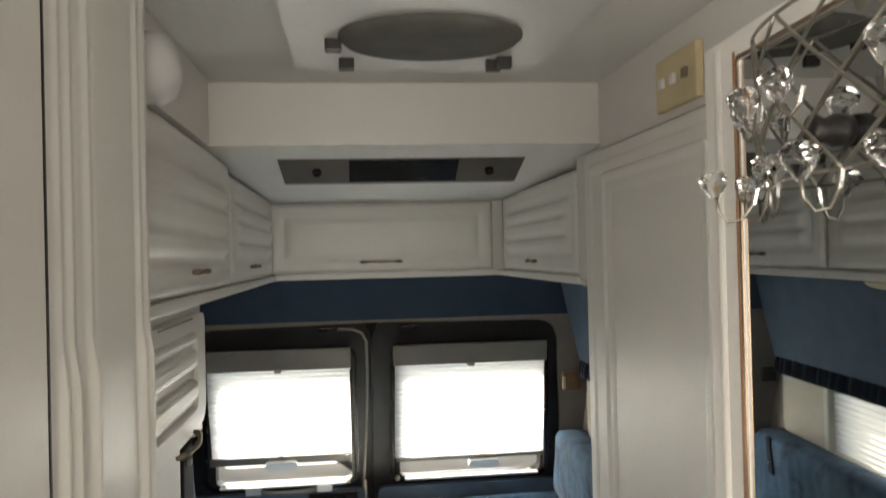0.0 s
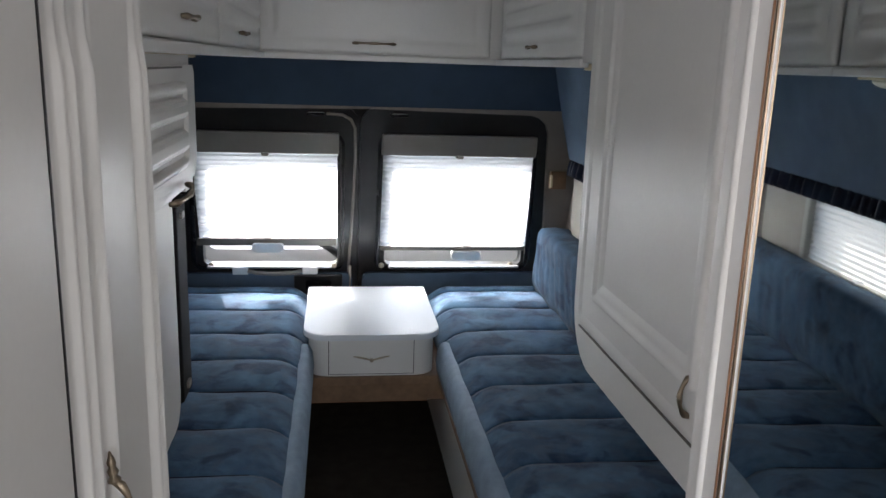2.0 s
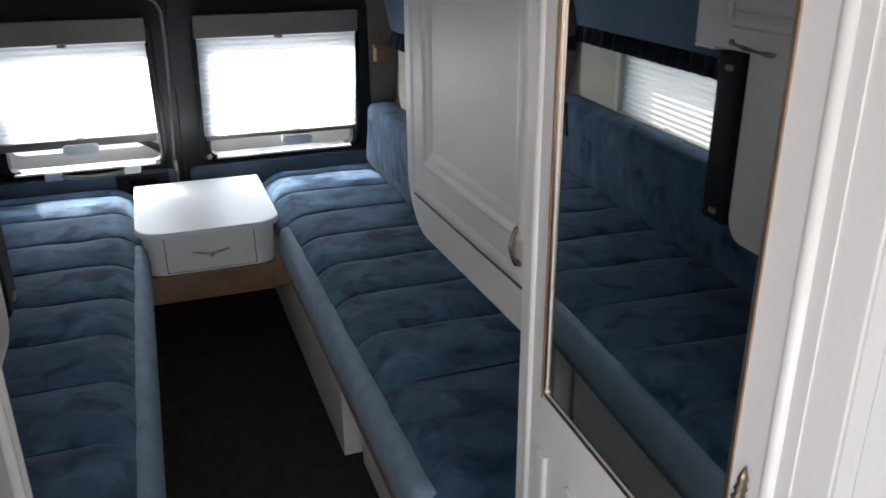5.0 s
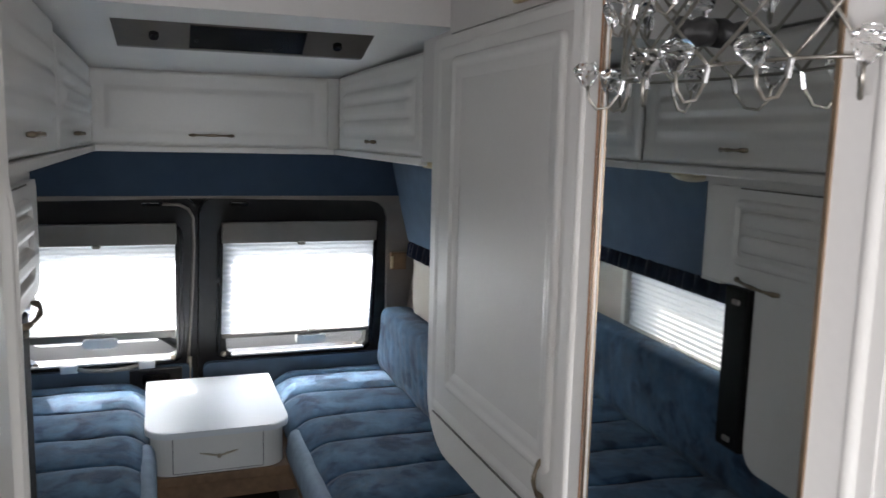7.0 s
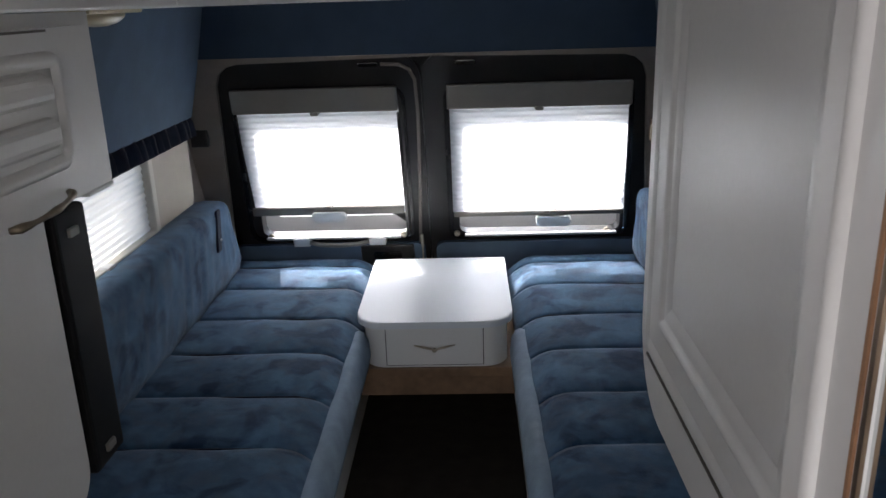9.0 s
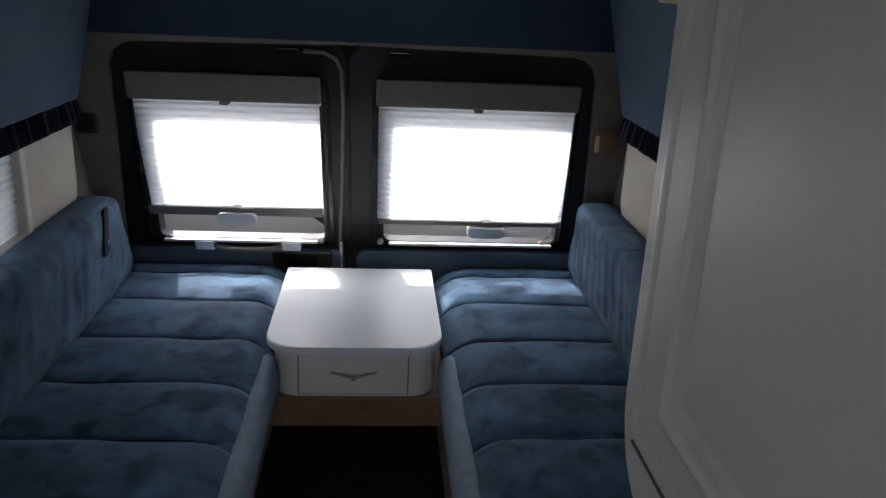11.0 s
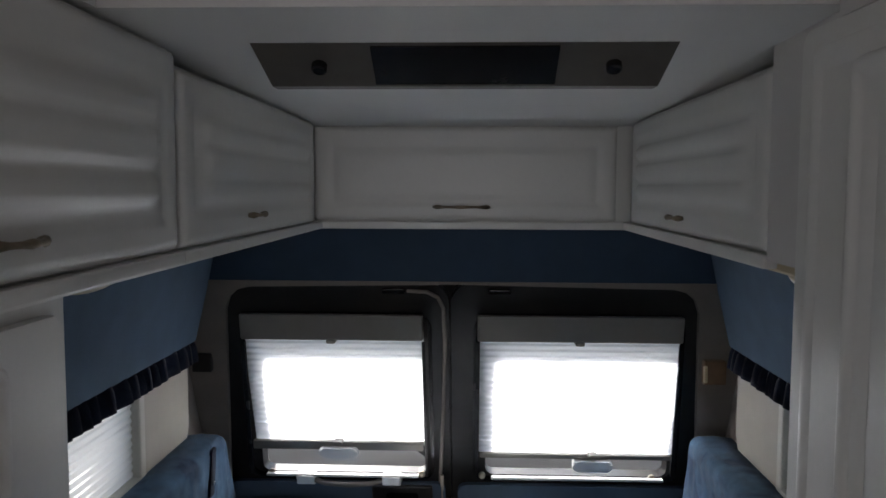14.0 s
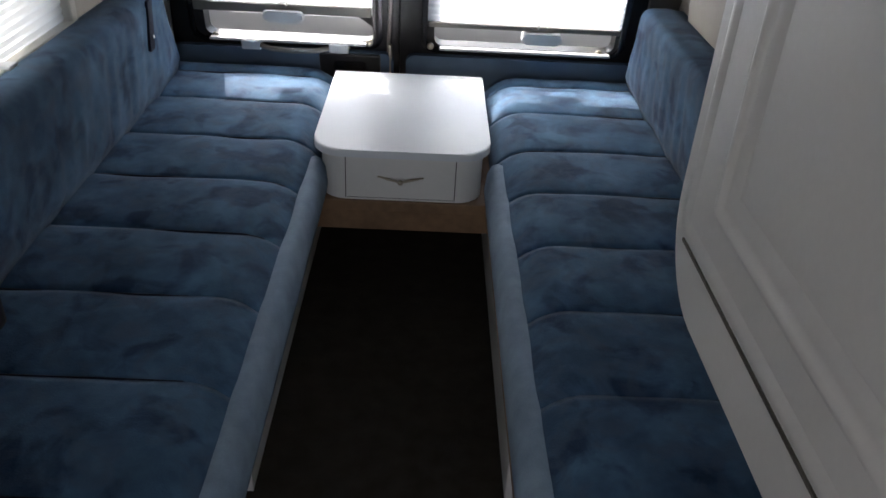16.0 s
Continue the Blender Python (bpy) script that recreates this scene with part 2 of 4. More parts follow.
def relief(u0, u1, v0, v1, place, fun, step=0.006, thick=0.02, back=True):
    """A board whose front follows fun(u, v): a carved door front."""
    nu, nv = max(2, round((u1 - u0) / step)), max(2, round((v1 - v0) / step))
    bm = bmesh.new()
    grid = []
    for i in range(nu + 1):
        u = u0 + (u1 - u0) * i / nu
        grid.append([bm.verts.new(place(u, v, thick + fun(u, v))) for v in (v0 + (v1 - v0) * j / nv for j in range(nv + 1))])
    for i in range(nu):
        for j in range(nv):
            bm.faces.new((grid[i][j], grid[i + 1][j], grid[i + 1][j + 1], grid[i][j + 1]))
    edge = [grid[i][0] for i in range(nu)] + [grid[nu][j] for j in range(nv)] + [grid[i][nv] for i in range(nu, 0, -1)] + [grid[0][j] for j in range(nv, 0, -1)]
    us = [u0 + (u1 - u0) * i / nu for i in range(nu)] + [u1] * nv + [u0 + (u1 - u0) * i / nu for i in range(nu, 0, -1)] + [u0] * nv
    vs = [v0] * nu + [v0 + (v1 - v0) * j / nv for j in range(nv)] + [v1] * nu + [v0 + (v1 - v0) * j / nv for j in range(nv, 0, -1)]
    low = [bm.verts.new(place(u, v, 0)) for u, v in zip(us, vs)]
    n = len(edge)
    for i in range(n):
        bm.faces.new((edge[i], edge[(i + 1) % n], low[(i + 1) % n], low[i]))
    if back:
        bm.faces.new(low)
    return bm


def ease(a, b, x):
    t = max(0.0, min(1.0, (x - a) / (b - a)))
    return t * t * (3 - 2 * t)


def carved(u0, u1, v0, v1, margin=0.05, flutes=0, depth=0.004):
    """Depth of a routed door: rounded rim, a groove round a field, and level flutes across the field."""
    def fun(u, v):
        d = min(u - u0, u1 - u, v - v0, v1 - v)
        h = -0.006 * (1 - ease(0, 0.01, d))
        h -= depth * (ease(margin - 0.012, margin - 0.003, d) - ease(margin, margin + 0.022, d))
        if flutes and d > margin + 0.02:
            k = (v - v0 - margin) / (v1 - v0 - 2 * margin) * flutes
            h += 0.011 * ease(0.0, 0.25, 0.5 - abs(k % 1 - 0.5))  * ease(margin + 0.02, margin + 0.05, min(u - u0, u1 - u))
        return h
    return fun


def tube(points, radius, segs=8, closed=False, radii=None):
    bm = bmesh.new()
    pts = [Vector(p) for p in points]
    rings, n = [], len(pts)
    for i, p in enumerate(pts):
        a, b = (pts[(i - 1) % n], pts[(i + 1) % n]) if closed else (pts[max(0, i - 1)], pts[min(n - 1, i + 1)])
        d = (b - a).normalized()
        q = d.to_track_quat("Z", "Y")
        r = radii[i] if radii else radius
        rings.append([bm.verts.new(p + q @ Vector((r * math.cos(2 * math.pi * k / segs), r * math.sin(2 * math.pi * k / segs), 0))) for k in range(segs)])
    for i in range(n if closed else n - 1):
        r0, r1 = rings[i], rings[(i + 1) % n]
        for k in range(segs):
            bm.faces.new((r0[k], r0[(k + 1) % segs], r1[(k + 1) % segs], r1[k]))
    if not closed:
        bm.faces.new(rings[0]), bm.faces.new(rings[-1])
    return bm


def lathe(profile, place, segs=20):
    """Profile of (radius, height) turned round an axis; place maps (a, b, height)."""
    bm = bmesh.new()
    rings = [[bm.verts.new(place(r * math.cos(2 * math.pi * k / segs), r * math.sin(2 * math.pi * k / segs), h)) for k in range(segs)] for r, h in profile]
    for r0, r1 in zip(rings, rings[1:]):
        for k in range(segs):
            bm.faces.new((r0[k], r0[(k + 1) % segs], r1[(k + 1) % segs], r1[k]))
    bm.faces.new(rings[0]), bm.faces.new(rings[-1])
    return bm


def merge(*bms):
    out = bmesh.new()
    for b in bms:
        me = bpy.data.meshes.new("tmp")
        b.to_mesh(me)
        b.free()
        out.from_mesh(me)
        bpy.data.meshes.remove(me)
    return out


def bow_handle(length, mid, along, out, parent, vee=0.0, leaf=False):
    """Ornate bow handle: two leaf ends and a bowed grip, thicker in the middle."""
    mid, along, out = Vector(mid), Vector(along).normalized(), Vector(out).normalized()
    side = along.cross(out)
    pts, rad = [], []
    for i in range(17):
        s = i / 8 - 1
        pts.append(mid + along * (s * length / 2) + out * (0.004 + 0.018 * (1 - s * s) ** 0.6 if abs(s) < 1 else 0.003) + side * (vee * (1 - abs(s))))
        rad.append(0.0034 + 0.0028 * math.exp(-((abs(s) - 0.85) / 0.12) ** 2) + 0.0018 * math.exp(-(s / 0.2) ** 2))
    if leaf:
        ends = []
        for e in (-1, 1):
            run = [mid + along * (e * length * k) + out * h for k, h in ((0.46, 0.007), (0.49, 0.006), (0.53, 0.005), (0.57, 0.005), (0.61, 0.0045), (0.65, 0.004), (0.69, 0.004), (0.75, 0.003))]
            ends.append(tube(run, 0.003, 8, radii=[0.0028, 0.0062, 0.0034, 0.0052, 0.003, 0.0042, 0.0028, 0.0007]))
        return part("handle", merge(tube(pts, 0.003, 8, radii=[0.72 * q for q in rad]), *ends), BRASS, parent, "aged bronze bow handle with leaf-shaped ends", smooth=True)
    return part("handle", tube(pts, 0.003, 8, radii=rad), BRASS, parent, "aged bronze bow handle", smooth=True)


def vee_handle(length, mid, parent):
    """Drawer pull with two arms that dip to a knob in the middle; it faces -y."""
    x, y, z = mid
    pts = [(x + s * length / 2, y - 0.004 - 0.014 * (1 - abs(s)), z + 0.003 - 0.010 * (1 - abs(s)) ** 1.2) for s in (-1, -0.8, -0.5, -0.2, 0, 0.2, 0.5, 0.8, 1)]
    h = part("handle", tube(pts, 0.003, 8, radii=[0.002, 0.003, 0.0042, 0.0034, 0.0034, 0.0034, 0.0042, 0.003, 0.002]), CHAMPAGNE, parent, "champagne metal vee-shaped handle", smooth=True)
    part("knob", lathe([(0.003, 0.0), (0.006, 0.006), (0.008, 0.014), (0.004, 0.018)], lambda a, c, hgt: (x + a, y - 0.006 - hgt, z - 0.007 + c), 12), CHAMPAGNE, h, smooth=True)
    return h


# ---- setting ----
WALL_L, WALL_R, REAR = -0.87, 0.87, 3.95
FRONT = -1.55


def setting(name, bm, mat, label, category):
    return tagged(part(name, bm, mat), label, category, kind="structure")


setting("ground", box(-400, 400, -400, 400, -0.66, -0.6), GROUND, "pale gravel ground outside the camper van", "ground")
setting("floor", box(-0.9, 0.9, FRONT, 3.96, -0.04, 0.0), CARPET, "dark brown carpet on the van floor", "floor")


def wall_with_hole(name, x0, x1, ya, yb, za, zb, hy0, hy1, hz0, hz1, mat, label):
    bms = [box(x0, x1, ya, hy0, za, zb), box(x0, x1, hy1, yb, za, zb), box(x0, x1, hy0, hy1, za, hz0), box(x0, x1, hy0, hy1, hz1, zb)]
    return setting(name, merge(*bms), mat, label, "wall")


SW_L = (1.62, 3.1, 0.815, 1.105)
SW_R = (2.0, 3.1, 0.815, 1.105)
wall_with_hole("wall_left", WALL_L - 0.04, WALL_L, 0.7, 3.96, 0, 1.97, *SW_L, GREYTRIM, "grey lined side wall of the camper van")
# opening added out of view to hold the left fill lamp
wall_with_hole("wall_left_front", WALL_L - 0.04, WALL_L, FRONT, 0.7, 0, 1.97, -0.72, 0.32, 0.95, 1.49, GREYTRIM, "grey lined side wall with an added, unseen window opening")
wall_with_hole("wall_right", WALL_R, WALL_R + 0.04, FRONT, 3.96, 0, 1.97, *SW_R, GREYTRIM, "grey lined side wall of the camper van")
# front end with the cab opening behind the camera
setting("wall_front", merge(box(-0.9, -0.7, FRONT - 0.04, FRONT, 0, 1.97), box(0.7, 0.9, FRONT - 0.04, FRONT, 0, 1.97),
                            box(-0.7, 0.7, FRONT - 0.04, FRONT, 0, 0.85), box(-0.7, 0.7, FRONT - 0.04, FRONT, 1.65, 1.97)),
        GREYTRIM, "grey front wall with the cab opening", "wall")
setting("ceiling", box(-0.9, 0.9, FRONT, 2.05, 1.915, 1.96), CEILING, "white lined van ceiling", "ceiling")
bm = box(-0.9, 0.9, 2.03, 3.98, 1.785, 1.96)
for v in bm.verts:
    if v.co.y > 3 and v.co.z < 1.8:
        v.co.z = 1.735
setting("ceiling_lower", bm, CEILING, "lowered white ceiling over the sleeping area", "ceiling")


setting("wall_rear_upper", box(-0.9, 0.9, 3.99, 4.03, 1.47, 1.97), WHITEPLASTIC, "white painted rear body panel above the doors", "wall")


def door_lean(z):
    """The rear doors lean inward towards the roof."""
    return 3.825 - (z - 0.6) * 0.44


def widen(u, v):
    """The outer edges of the rear doors spread a little towards the floor."""
    return u + math.copysign(0.075 * max(0.0, 1.2 - v) * (ease(0.15, 0.6, abs(u)) + 0.7 * ease(0.68, 0.7, abs(u))), u)


# rear wall: trim round the two doors, made as leaning frame
def trim_half(s):
    pts = [(0.9, 0.0), (0.722, 0.0), (0.722, 1.165), (0.721, 1.212), (0.704, 1.254), (0.677, 1.277), (0.637, 1.288), (0.0, 1.299), (0.0, 1.3075), (0.9, 1.3075)]
    return prism([(s * u, v) for u, v in pts], 0.05, lambda u, v, w: (widen(u, v) if abs(u) < 0.85 else u, door_lean(v) + 0.02 - w, v))


setting("rear_frame", merge(trim_half(-1), trim_half(1)), GREYTRIM, "grey lined trim round the rear doors", "trim")


def rear_door(name, x0, x1, g0, g1):
    """x0, x1: the leaf; g0, g1: the glazed opening."""
    d = thing(name, (x0 + x1) / 2, 3.87, 0.05, "black plastic-trimmed rear van door with a window", "van door", kind="structure")
    o = d.location
    out = rounded(x0, 0.3, x1, 1.306, (0.02, 0.02, 0.075, 0.075), 6)
    hole = rounded(g0 - 0.012, 0.6, g1 - 0.006, 1.17, (0.03, 0.03, 0.045, 0.045), 6)
    pl = lambda u, v, w: (widen(u, v) - o.x, door_lean(v) + 0.06 - w - o.y, v - o.z)
    part("door_frame", prism(out, 0.065, pl, hole=hole), BLACKTRIM, d)
    rim_o, rim_h = rounded(g0 - 0.055, 0.575, g1 + 0.02, 1.2, 0.05, 6), rounded(g0 - 0.044, 0.592, g1 + 0.008, 1.188, 0.04, 6)
    part("window_frame", prism(rim_o, 0.016, lambda u, v, w: (widen(u, v) - o.x, door_lean(v) - 0.004 - w - o.y, v - o.z), hole=rim_h), BLACKGLOSS, d)
    ob = part("window_pane", prism(rounded(g0 - 0.08, 0.562, g1 + 0.01, 1.18, 0.048), 0.004, lambda u, v, w: (widen(u, v) - o.x, door_lean(v) + 0.12 - w - o.y, v - o.z)), PANE, d)
    ob.visible_shadow = False
    # unseen skin, moved outward; its hole bounds the sunlit patch on the blind
    skin_o = rounded(x0 - 0.12 * (x0 < -0.5), 0.1, x1 + 0.12 * (x1 > 0.5), 1.45, 0.01, 6)
    skin_h = rounded(g0 - 0.045, 0.55, g1 - 0.01, 1.16, 0.05, 6)
    part("sun_shaping_skin", prism(skin_o, 0.012, lambda u, v, w: (u - 0.036 - o.x, door_lean(v) + 0.235 - w - o.y, v + 0.062 - o.z), hole=skin_h), WHITEPLASTIC, d, "white outer skin set far out to shape the sun on the blind")
    # blue carpeted lower panel
    part("lower_panel", prism(rounded(x0 + 0.02, 0.3, x1 - 0.02, 0.565, 0.03), 0.03, lambda u, v, w: (widen(u, v) - o.x, door_lean(v) - 0.006 - w - o.y, v - o.z), bevel=0.008), BLUEWALL, d, "blue carpeted lower door panel")
    return d


door_l = rear_door("door_1", -0.75, -0.032, -0.63, -0.108)
door_r = rear_door("door_2", -0.028, 0.75, 0.098, 0.666)
# added strip behind the centre gap; keeps sun from leaking onto the table
setting("door_gap_stop", prism(rounded(-0.07, 0.0, 0.01, 1.31, 0), 0.04, lambda u, v, w: (u, door_lean(v) + 0.105 - w, v)), BLACKTRIM, "black strip added behind the rear doors' joint to stop sun", "trim")
o = door_l.location
part("door_seal", tube([(x - o.x, door_lean(z) - 0.012 - o.y, z - o.z) for x, z in ((-0.16, 1.276), (-0.1, 1.273), (-0.066, 1.255), (-0.05, 1.22), (-0.047, 1.1), (-0.055, 0.85), (-0.068, 0.6), (-0.075, 0.42))], 0.006, 8), GREYTRIM, door_l, "grey rubber seal", smooth=True)
part("lock_box", prism(rounded(-0.305, 0.46, -0.095, 0.562, 0.008, 3), 0.05, lambda u, v, w: (u - o.x, door_lean(v) - 0.006 - w - o.y, v - o.z), bevel=0.006), BLACKTRIM, door_l, "black lock box")
part("lock_recess", prism(rounded(-0.255, 0.485, -0.145, 0.535, 0.01, 3), 0.004, lambda u, v, w: (u - o.x, door_lean(v) - 0.055 - w - o.y, v - o.z)), BLACKGLOSS, door_l)
part("lock_rod", tube([(-0.062 - o.x, door_lean(z) - 0.03 - o.y, z - o.z) for z in (0.44, 0.52, 0.6)], 0.0065, 10), CHAMPAGNE, door_l, "metal lock rod", smooth=True)
pull = part("pull_handle", tube([(x - o.x, door_lean(0.583) - 0.02 - d - o.y, 0.583 + e - o.z) for x, d, e in ((-0.56, 0.01, 0.002), (-0.5, 0.03, 0.0), (-0.46, 0.045, -0.006), (-0.385, 0.05, -0.009), (-0.31, 0.045, -0.006), (-0.27, 0.03, 0.0), (-0.2, 0.01, 0.002))], 0.009, 8), CASSETTE, door_l, "grey plastic pull handle", smooth=True)
for x in (-0.53, -0.235):
    part("handle_bracket", prism(rounded(x - 0.032, 0.566, x + 0.032, 0.602, 0.004, 3), 0.05, lambda u, v, w: (u - o.x, door_lean(v) - 0.01 - w - o.y, v - o.z), bevel=0.004), WHITEPLASTIC, pull)
part("wiper_arm", tube([(-0.2 - o.x, door_lean(0.66) + 0.16 - o.y, 0.66 - o.z), (-0.16 - o.x, door_lean(0.655) + 0.165 - o.y, 0.645 - o.z), (-0.11 - o.x, door_lean(0.62) + 0.165 - o.y, 0.61 - o.z)], 0.012, 8, radii=[0.006, 0.014, 0.02]), BLACKTRIM, door_l, "black rear wiper arm outside the glass", smooth=True)
for d_, xs in ((door_l, (-0.2,)), (door_r, (0.12,))):
    o = d_.location
    for x in xs:
        part("catch", prism(rounded(x - 0.035, 1.268, x + 0.035, 1.284, 0.008, 3), 0.03, lambda u, v, w: (u - o.x, door_lean(v) - 0.004 - w - o.y, v - o.z), bevel=0.004), BLACKGLOSS, d_, "black catch")


def pleated(name, outline_fn, v0, v1, pleat, amp, place, mat, parent, label=""):
    """Zigzag-pleated sheet between v0 and v1; outline_fn(v) gives its two sides."""
    bm = bmesh.new()
    n = max(2, 2 * round((v1 - v0) / pleat))
    rows = []
    for j in range(n + 1):
        v = v0 + (v1 - v0) * j / n
        a, b = outline_fn(v)
        rows.append([bm.verts.new(place(a + (b - a) * i / 6, v, amp * (j % 2))) for i in range(7)])
    for r0, r1 in zip(rows, rows[1:]):
        for i in range(6):
            bm.faces.new((r0[i], r0[i + 1], r1[i + 1], r1[i]))
    return part(name, bm, mat, parent, label)


def rear_blind(x0, x1, zb, hx):
    b = thing("window_blind", (x0 + x1) / 2, 3.6, 1.18, "white pleated blind drawn down over the rear window", "blind", "rear window blinds")
    o = b.location
    pl = lambda u, v, w: (widen(u, v) - o.x, door_lean(v) - 0.03 - w - o.y, v - o.z)
    part("cassette", prism(rounded(x0, 1.118, x1, 1.203, 0.006, 3), 0.035, pl, bevel=0.006), CASSETTE, b, "grey blind cassette")
    pleated("pleats", lambda v: (x0 + 0.008 + 0.05 * max(0, (1.0 - v)) * (x0 < -0.3), x1 - 0.004), zb, 1.12, 0.021, 0.0055, pl, BLIND, b)
    part("bottom_rail", prism(rounded(x0 + 0.012, zb - (0.034 if x0 < 0 else 0.018), x1 - 0.01, zb, 0.004, 3), 0.018, pl, bevel=0.003), CASSETTE, b)
    part("guide_rail", prism(rounded(x0 - 0.004, 0.6, x0 + 0.006, 1.11, 0.002, 2), 0.012, pl), BLACKGLOSS, b)
    part("guide_rail", prism(rounded(x1 - 0.006, 0.6, x1 + 0.004, 1.11, 0.002, 2), 0.012, pl), BLACKGLOSS, b)
    xm = (x0 + x1) / 2
    part("knob", prism(rounded(xm - 0.014, 1.108, xm + 0.014, 1.122, 0.006, 4), 0.045, pl, bevel=0.003), CASSETTE, b, "small grey catch")
    # lower screen bar and its latch
    part("screen_bar", prism(rounded(x0 + 0.05, 0.596, x1 - 0.03, 0.606, 0.004, 3), 0.022, pl, bevel=0.003), WHITEPLASTIC, b, "pale plastic bar")
    part("rail_grip", prism(rounded(hx - 0.058, zb - 0.062, hx + 0.058, zb - 0.019, 0.014, 5), 0.04, pl, bevel=0.01), WHITEPLASTIC, b, "pale rounded grip under the rail")
    part("knob", prism(rounded(hx - 0.014, zb - 0.006, hx + 0.014, zb + 0.008, 0.006, 4), 0.042, pl, bevel=0.003), CASSETTE, b, "small grey catch")
    for x in (x0 + 0.02, x1 - 0.02):
        part("screw_knob", lathe([(0.004, 0), (0.012, 0.004), (0.012, 0.012), (0.006, 0.016)], lambda a, c, hgt, x=x: (x + a - o.x, door_lean(0.6) - 0.02 - hgt - o.y, 0.603 + c - o.z), 12), CHAMPAGNE, b, "metal screw knob")
    return b


rear_blind(-0.672, -0.112, 0.74, -0.387)
rear_blind(0.055, 0.672, 0.702, 0.417)


# ---- linings and side windows ----
def side_x(z):
    """Half-width of the living space: the side walls curve in towards the roof."""
    return 0.82 - max(0.0, z - 1.06) * 0.24


def lining(name, s, y0, y1):
    bm = bmesh.new()
    prof = [(side_x(z) - d, z) for d, z in ((0.0, 1.118), (0.004, 1.123), (0.004, 1.2), (0.004, 1.35), (0.004, 1.478))]
    back = [(0.865, 1.478), (0.865, 1.118)]
    pts = prof + back
    a = [bm.verts.new((s * x, y0, z)) for x, z in pts]
    b = [bm.verts.new((s * x, y1, z)) for x, z in pts]
    bm.faces.new(a), bm.faces.new(b)
    for i in range(len(pts)):
        bm.faces.new((a[i], a[(i + 1) % len(pts)], b[(i + 1) % len(pts)], b[i]))
    return setting(name, bm, BLUEWALL, "blue felt-lined wall above the side window", "wall lining")


lining("lining_left", -1, 1.5, 3.49)
lining("lining_right", 1, 1.62, 3.49)
bm = box(-0.9, 0.9, 3.488, 3.62, 1.308, 1.478)
for v in bm.verts:
    v.co.y -= (v.co.z - 1.308) * 0.1 if v.co.y < 3.55 else 0
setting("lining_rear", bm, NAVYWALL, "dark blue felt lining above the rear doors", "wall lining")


def side_blind(s, y0, y1, sw):
    b = thing("side_blind", s * 0.83, (y0 + y1) / 2, 0.82, "cream pleated blind drawn over the side window", "blind", "side window blinds")
    o = b.location
    pl = lambda u, v, w: (s * (0.845 - w) - o.x, u - o.y, v - o.z)
    pleated("pleats", lambda v: (y0, y1), 0.83, 1.135, 0.021, 0.005, pl, BLIND_SIDE, b)
    part("bottom_rail", prism(rounded(y0 - 0.01, 0.795, y1 + 0.01, 0.832, 0.008, 3), 0.028, pl, bevel=0.005), SIDEFRAME, b, "off-white bottom rail")
    for k in (0.3, 0.75):
        y = y0 + (y1 - y0) * k
        part("latch", prism(rounded(y - 0.02, 0.822, y + 0.02, 0.838, 0.006, 3), 0.036, pl, bevel=0.003), WHITEPLASTIC, b)
    part("side_rail", prism(rounded(y1, 0.8, y1 + 0.035, 1.135, 0.01, 3), 0.026, pl, bevel=0.006), SIDEFRAME, b, "off-white side frame")
    part("end_board", prism(rounded(y1 + 0.036, 0.76, y1 + 0.36, 1.135, (0.01, 0.1, 0.01, 0.01), 6), 0.02, pl, bevel=0.008), SIDEBOARD, b, "beige lined end board")
    # pane
    p = part("window_pane", box(s * 0.885, s * 0.889, sw[0], sw[1], sw[2], sw[3], off=o), PANE, b)
    p.visible_shadow = False
    return b


side_blind(-1, 1.75, 3.12, SW_L)
side_blind(1, 2.2, 3.12, SW_R)


def valance(s, y0, y1):
    """Gathered velvet strip over the side window."""
    bm = bmesh.new()
    n, cols = 150, []
    rnd = random.Random(4 + s)
    ph = [rnd.uniform(0.7, 1.4) for _ in range(n + 1)]
    for i in range(n + 1):
        y = y0 + (y1 - y0) * i / n
        f = 0.013 * math.sin(i * 1.35 + 2.6 * math.sin(i * 0.21)) * ph[i]
        cols.append([bm.verts.new((s * (0.815 - f * k - 0.006 * k), y, z + 0.004 * f / 0.009 * (k > 0.9))) for z, k in ((1.126, 0.3), (1.108, 0.8), (1.083, 1.0), (1.054, 1.2))])
    for c0, c1 in zip(cols, cols[1:]):
        for j in range(3):
            bm.faces.new((c0[j], c1[j], c1[j + 1], c0[j + 1]))
    v_ = thing("valance", s * 0.815, (y0 + y1) / 2, 1.06, "gathered navy velvet valance above the side window", "valance", "velvet valances")
    for v in bm.verts:
        v.co -= v_.location
    ob = part("gathered_cloth", bm, VALANCE, v_, smooth=True)
    md = ob.modifiers.new("thick", "SOLIDIFY")
    md.thickness = 0.004
    part("heading_band", box(min(s * 0.806, s * 0.822), max(s * 0.806, s * 0.822), y0, y1, 1.117, 1.13, 0.003, off=v_.location), VALANCE, v_, "flat velvet heading band")
    return v_


valance(-1, 1.7, 3.48)
valance(1, 1.9, 3.48)


# ---- beds ----
SEAMS = [3.80, 3.725, 3.48, 3.2, 2.942, 2.68, 2.43, 2.18, 1.92, 1.66]


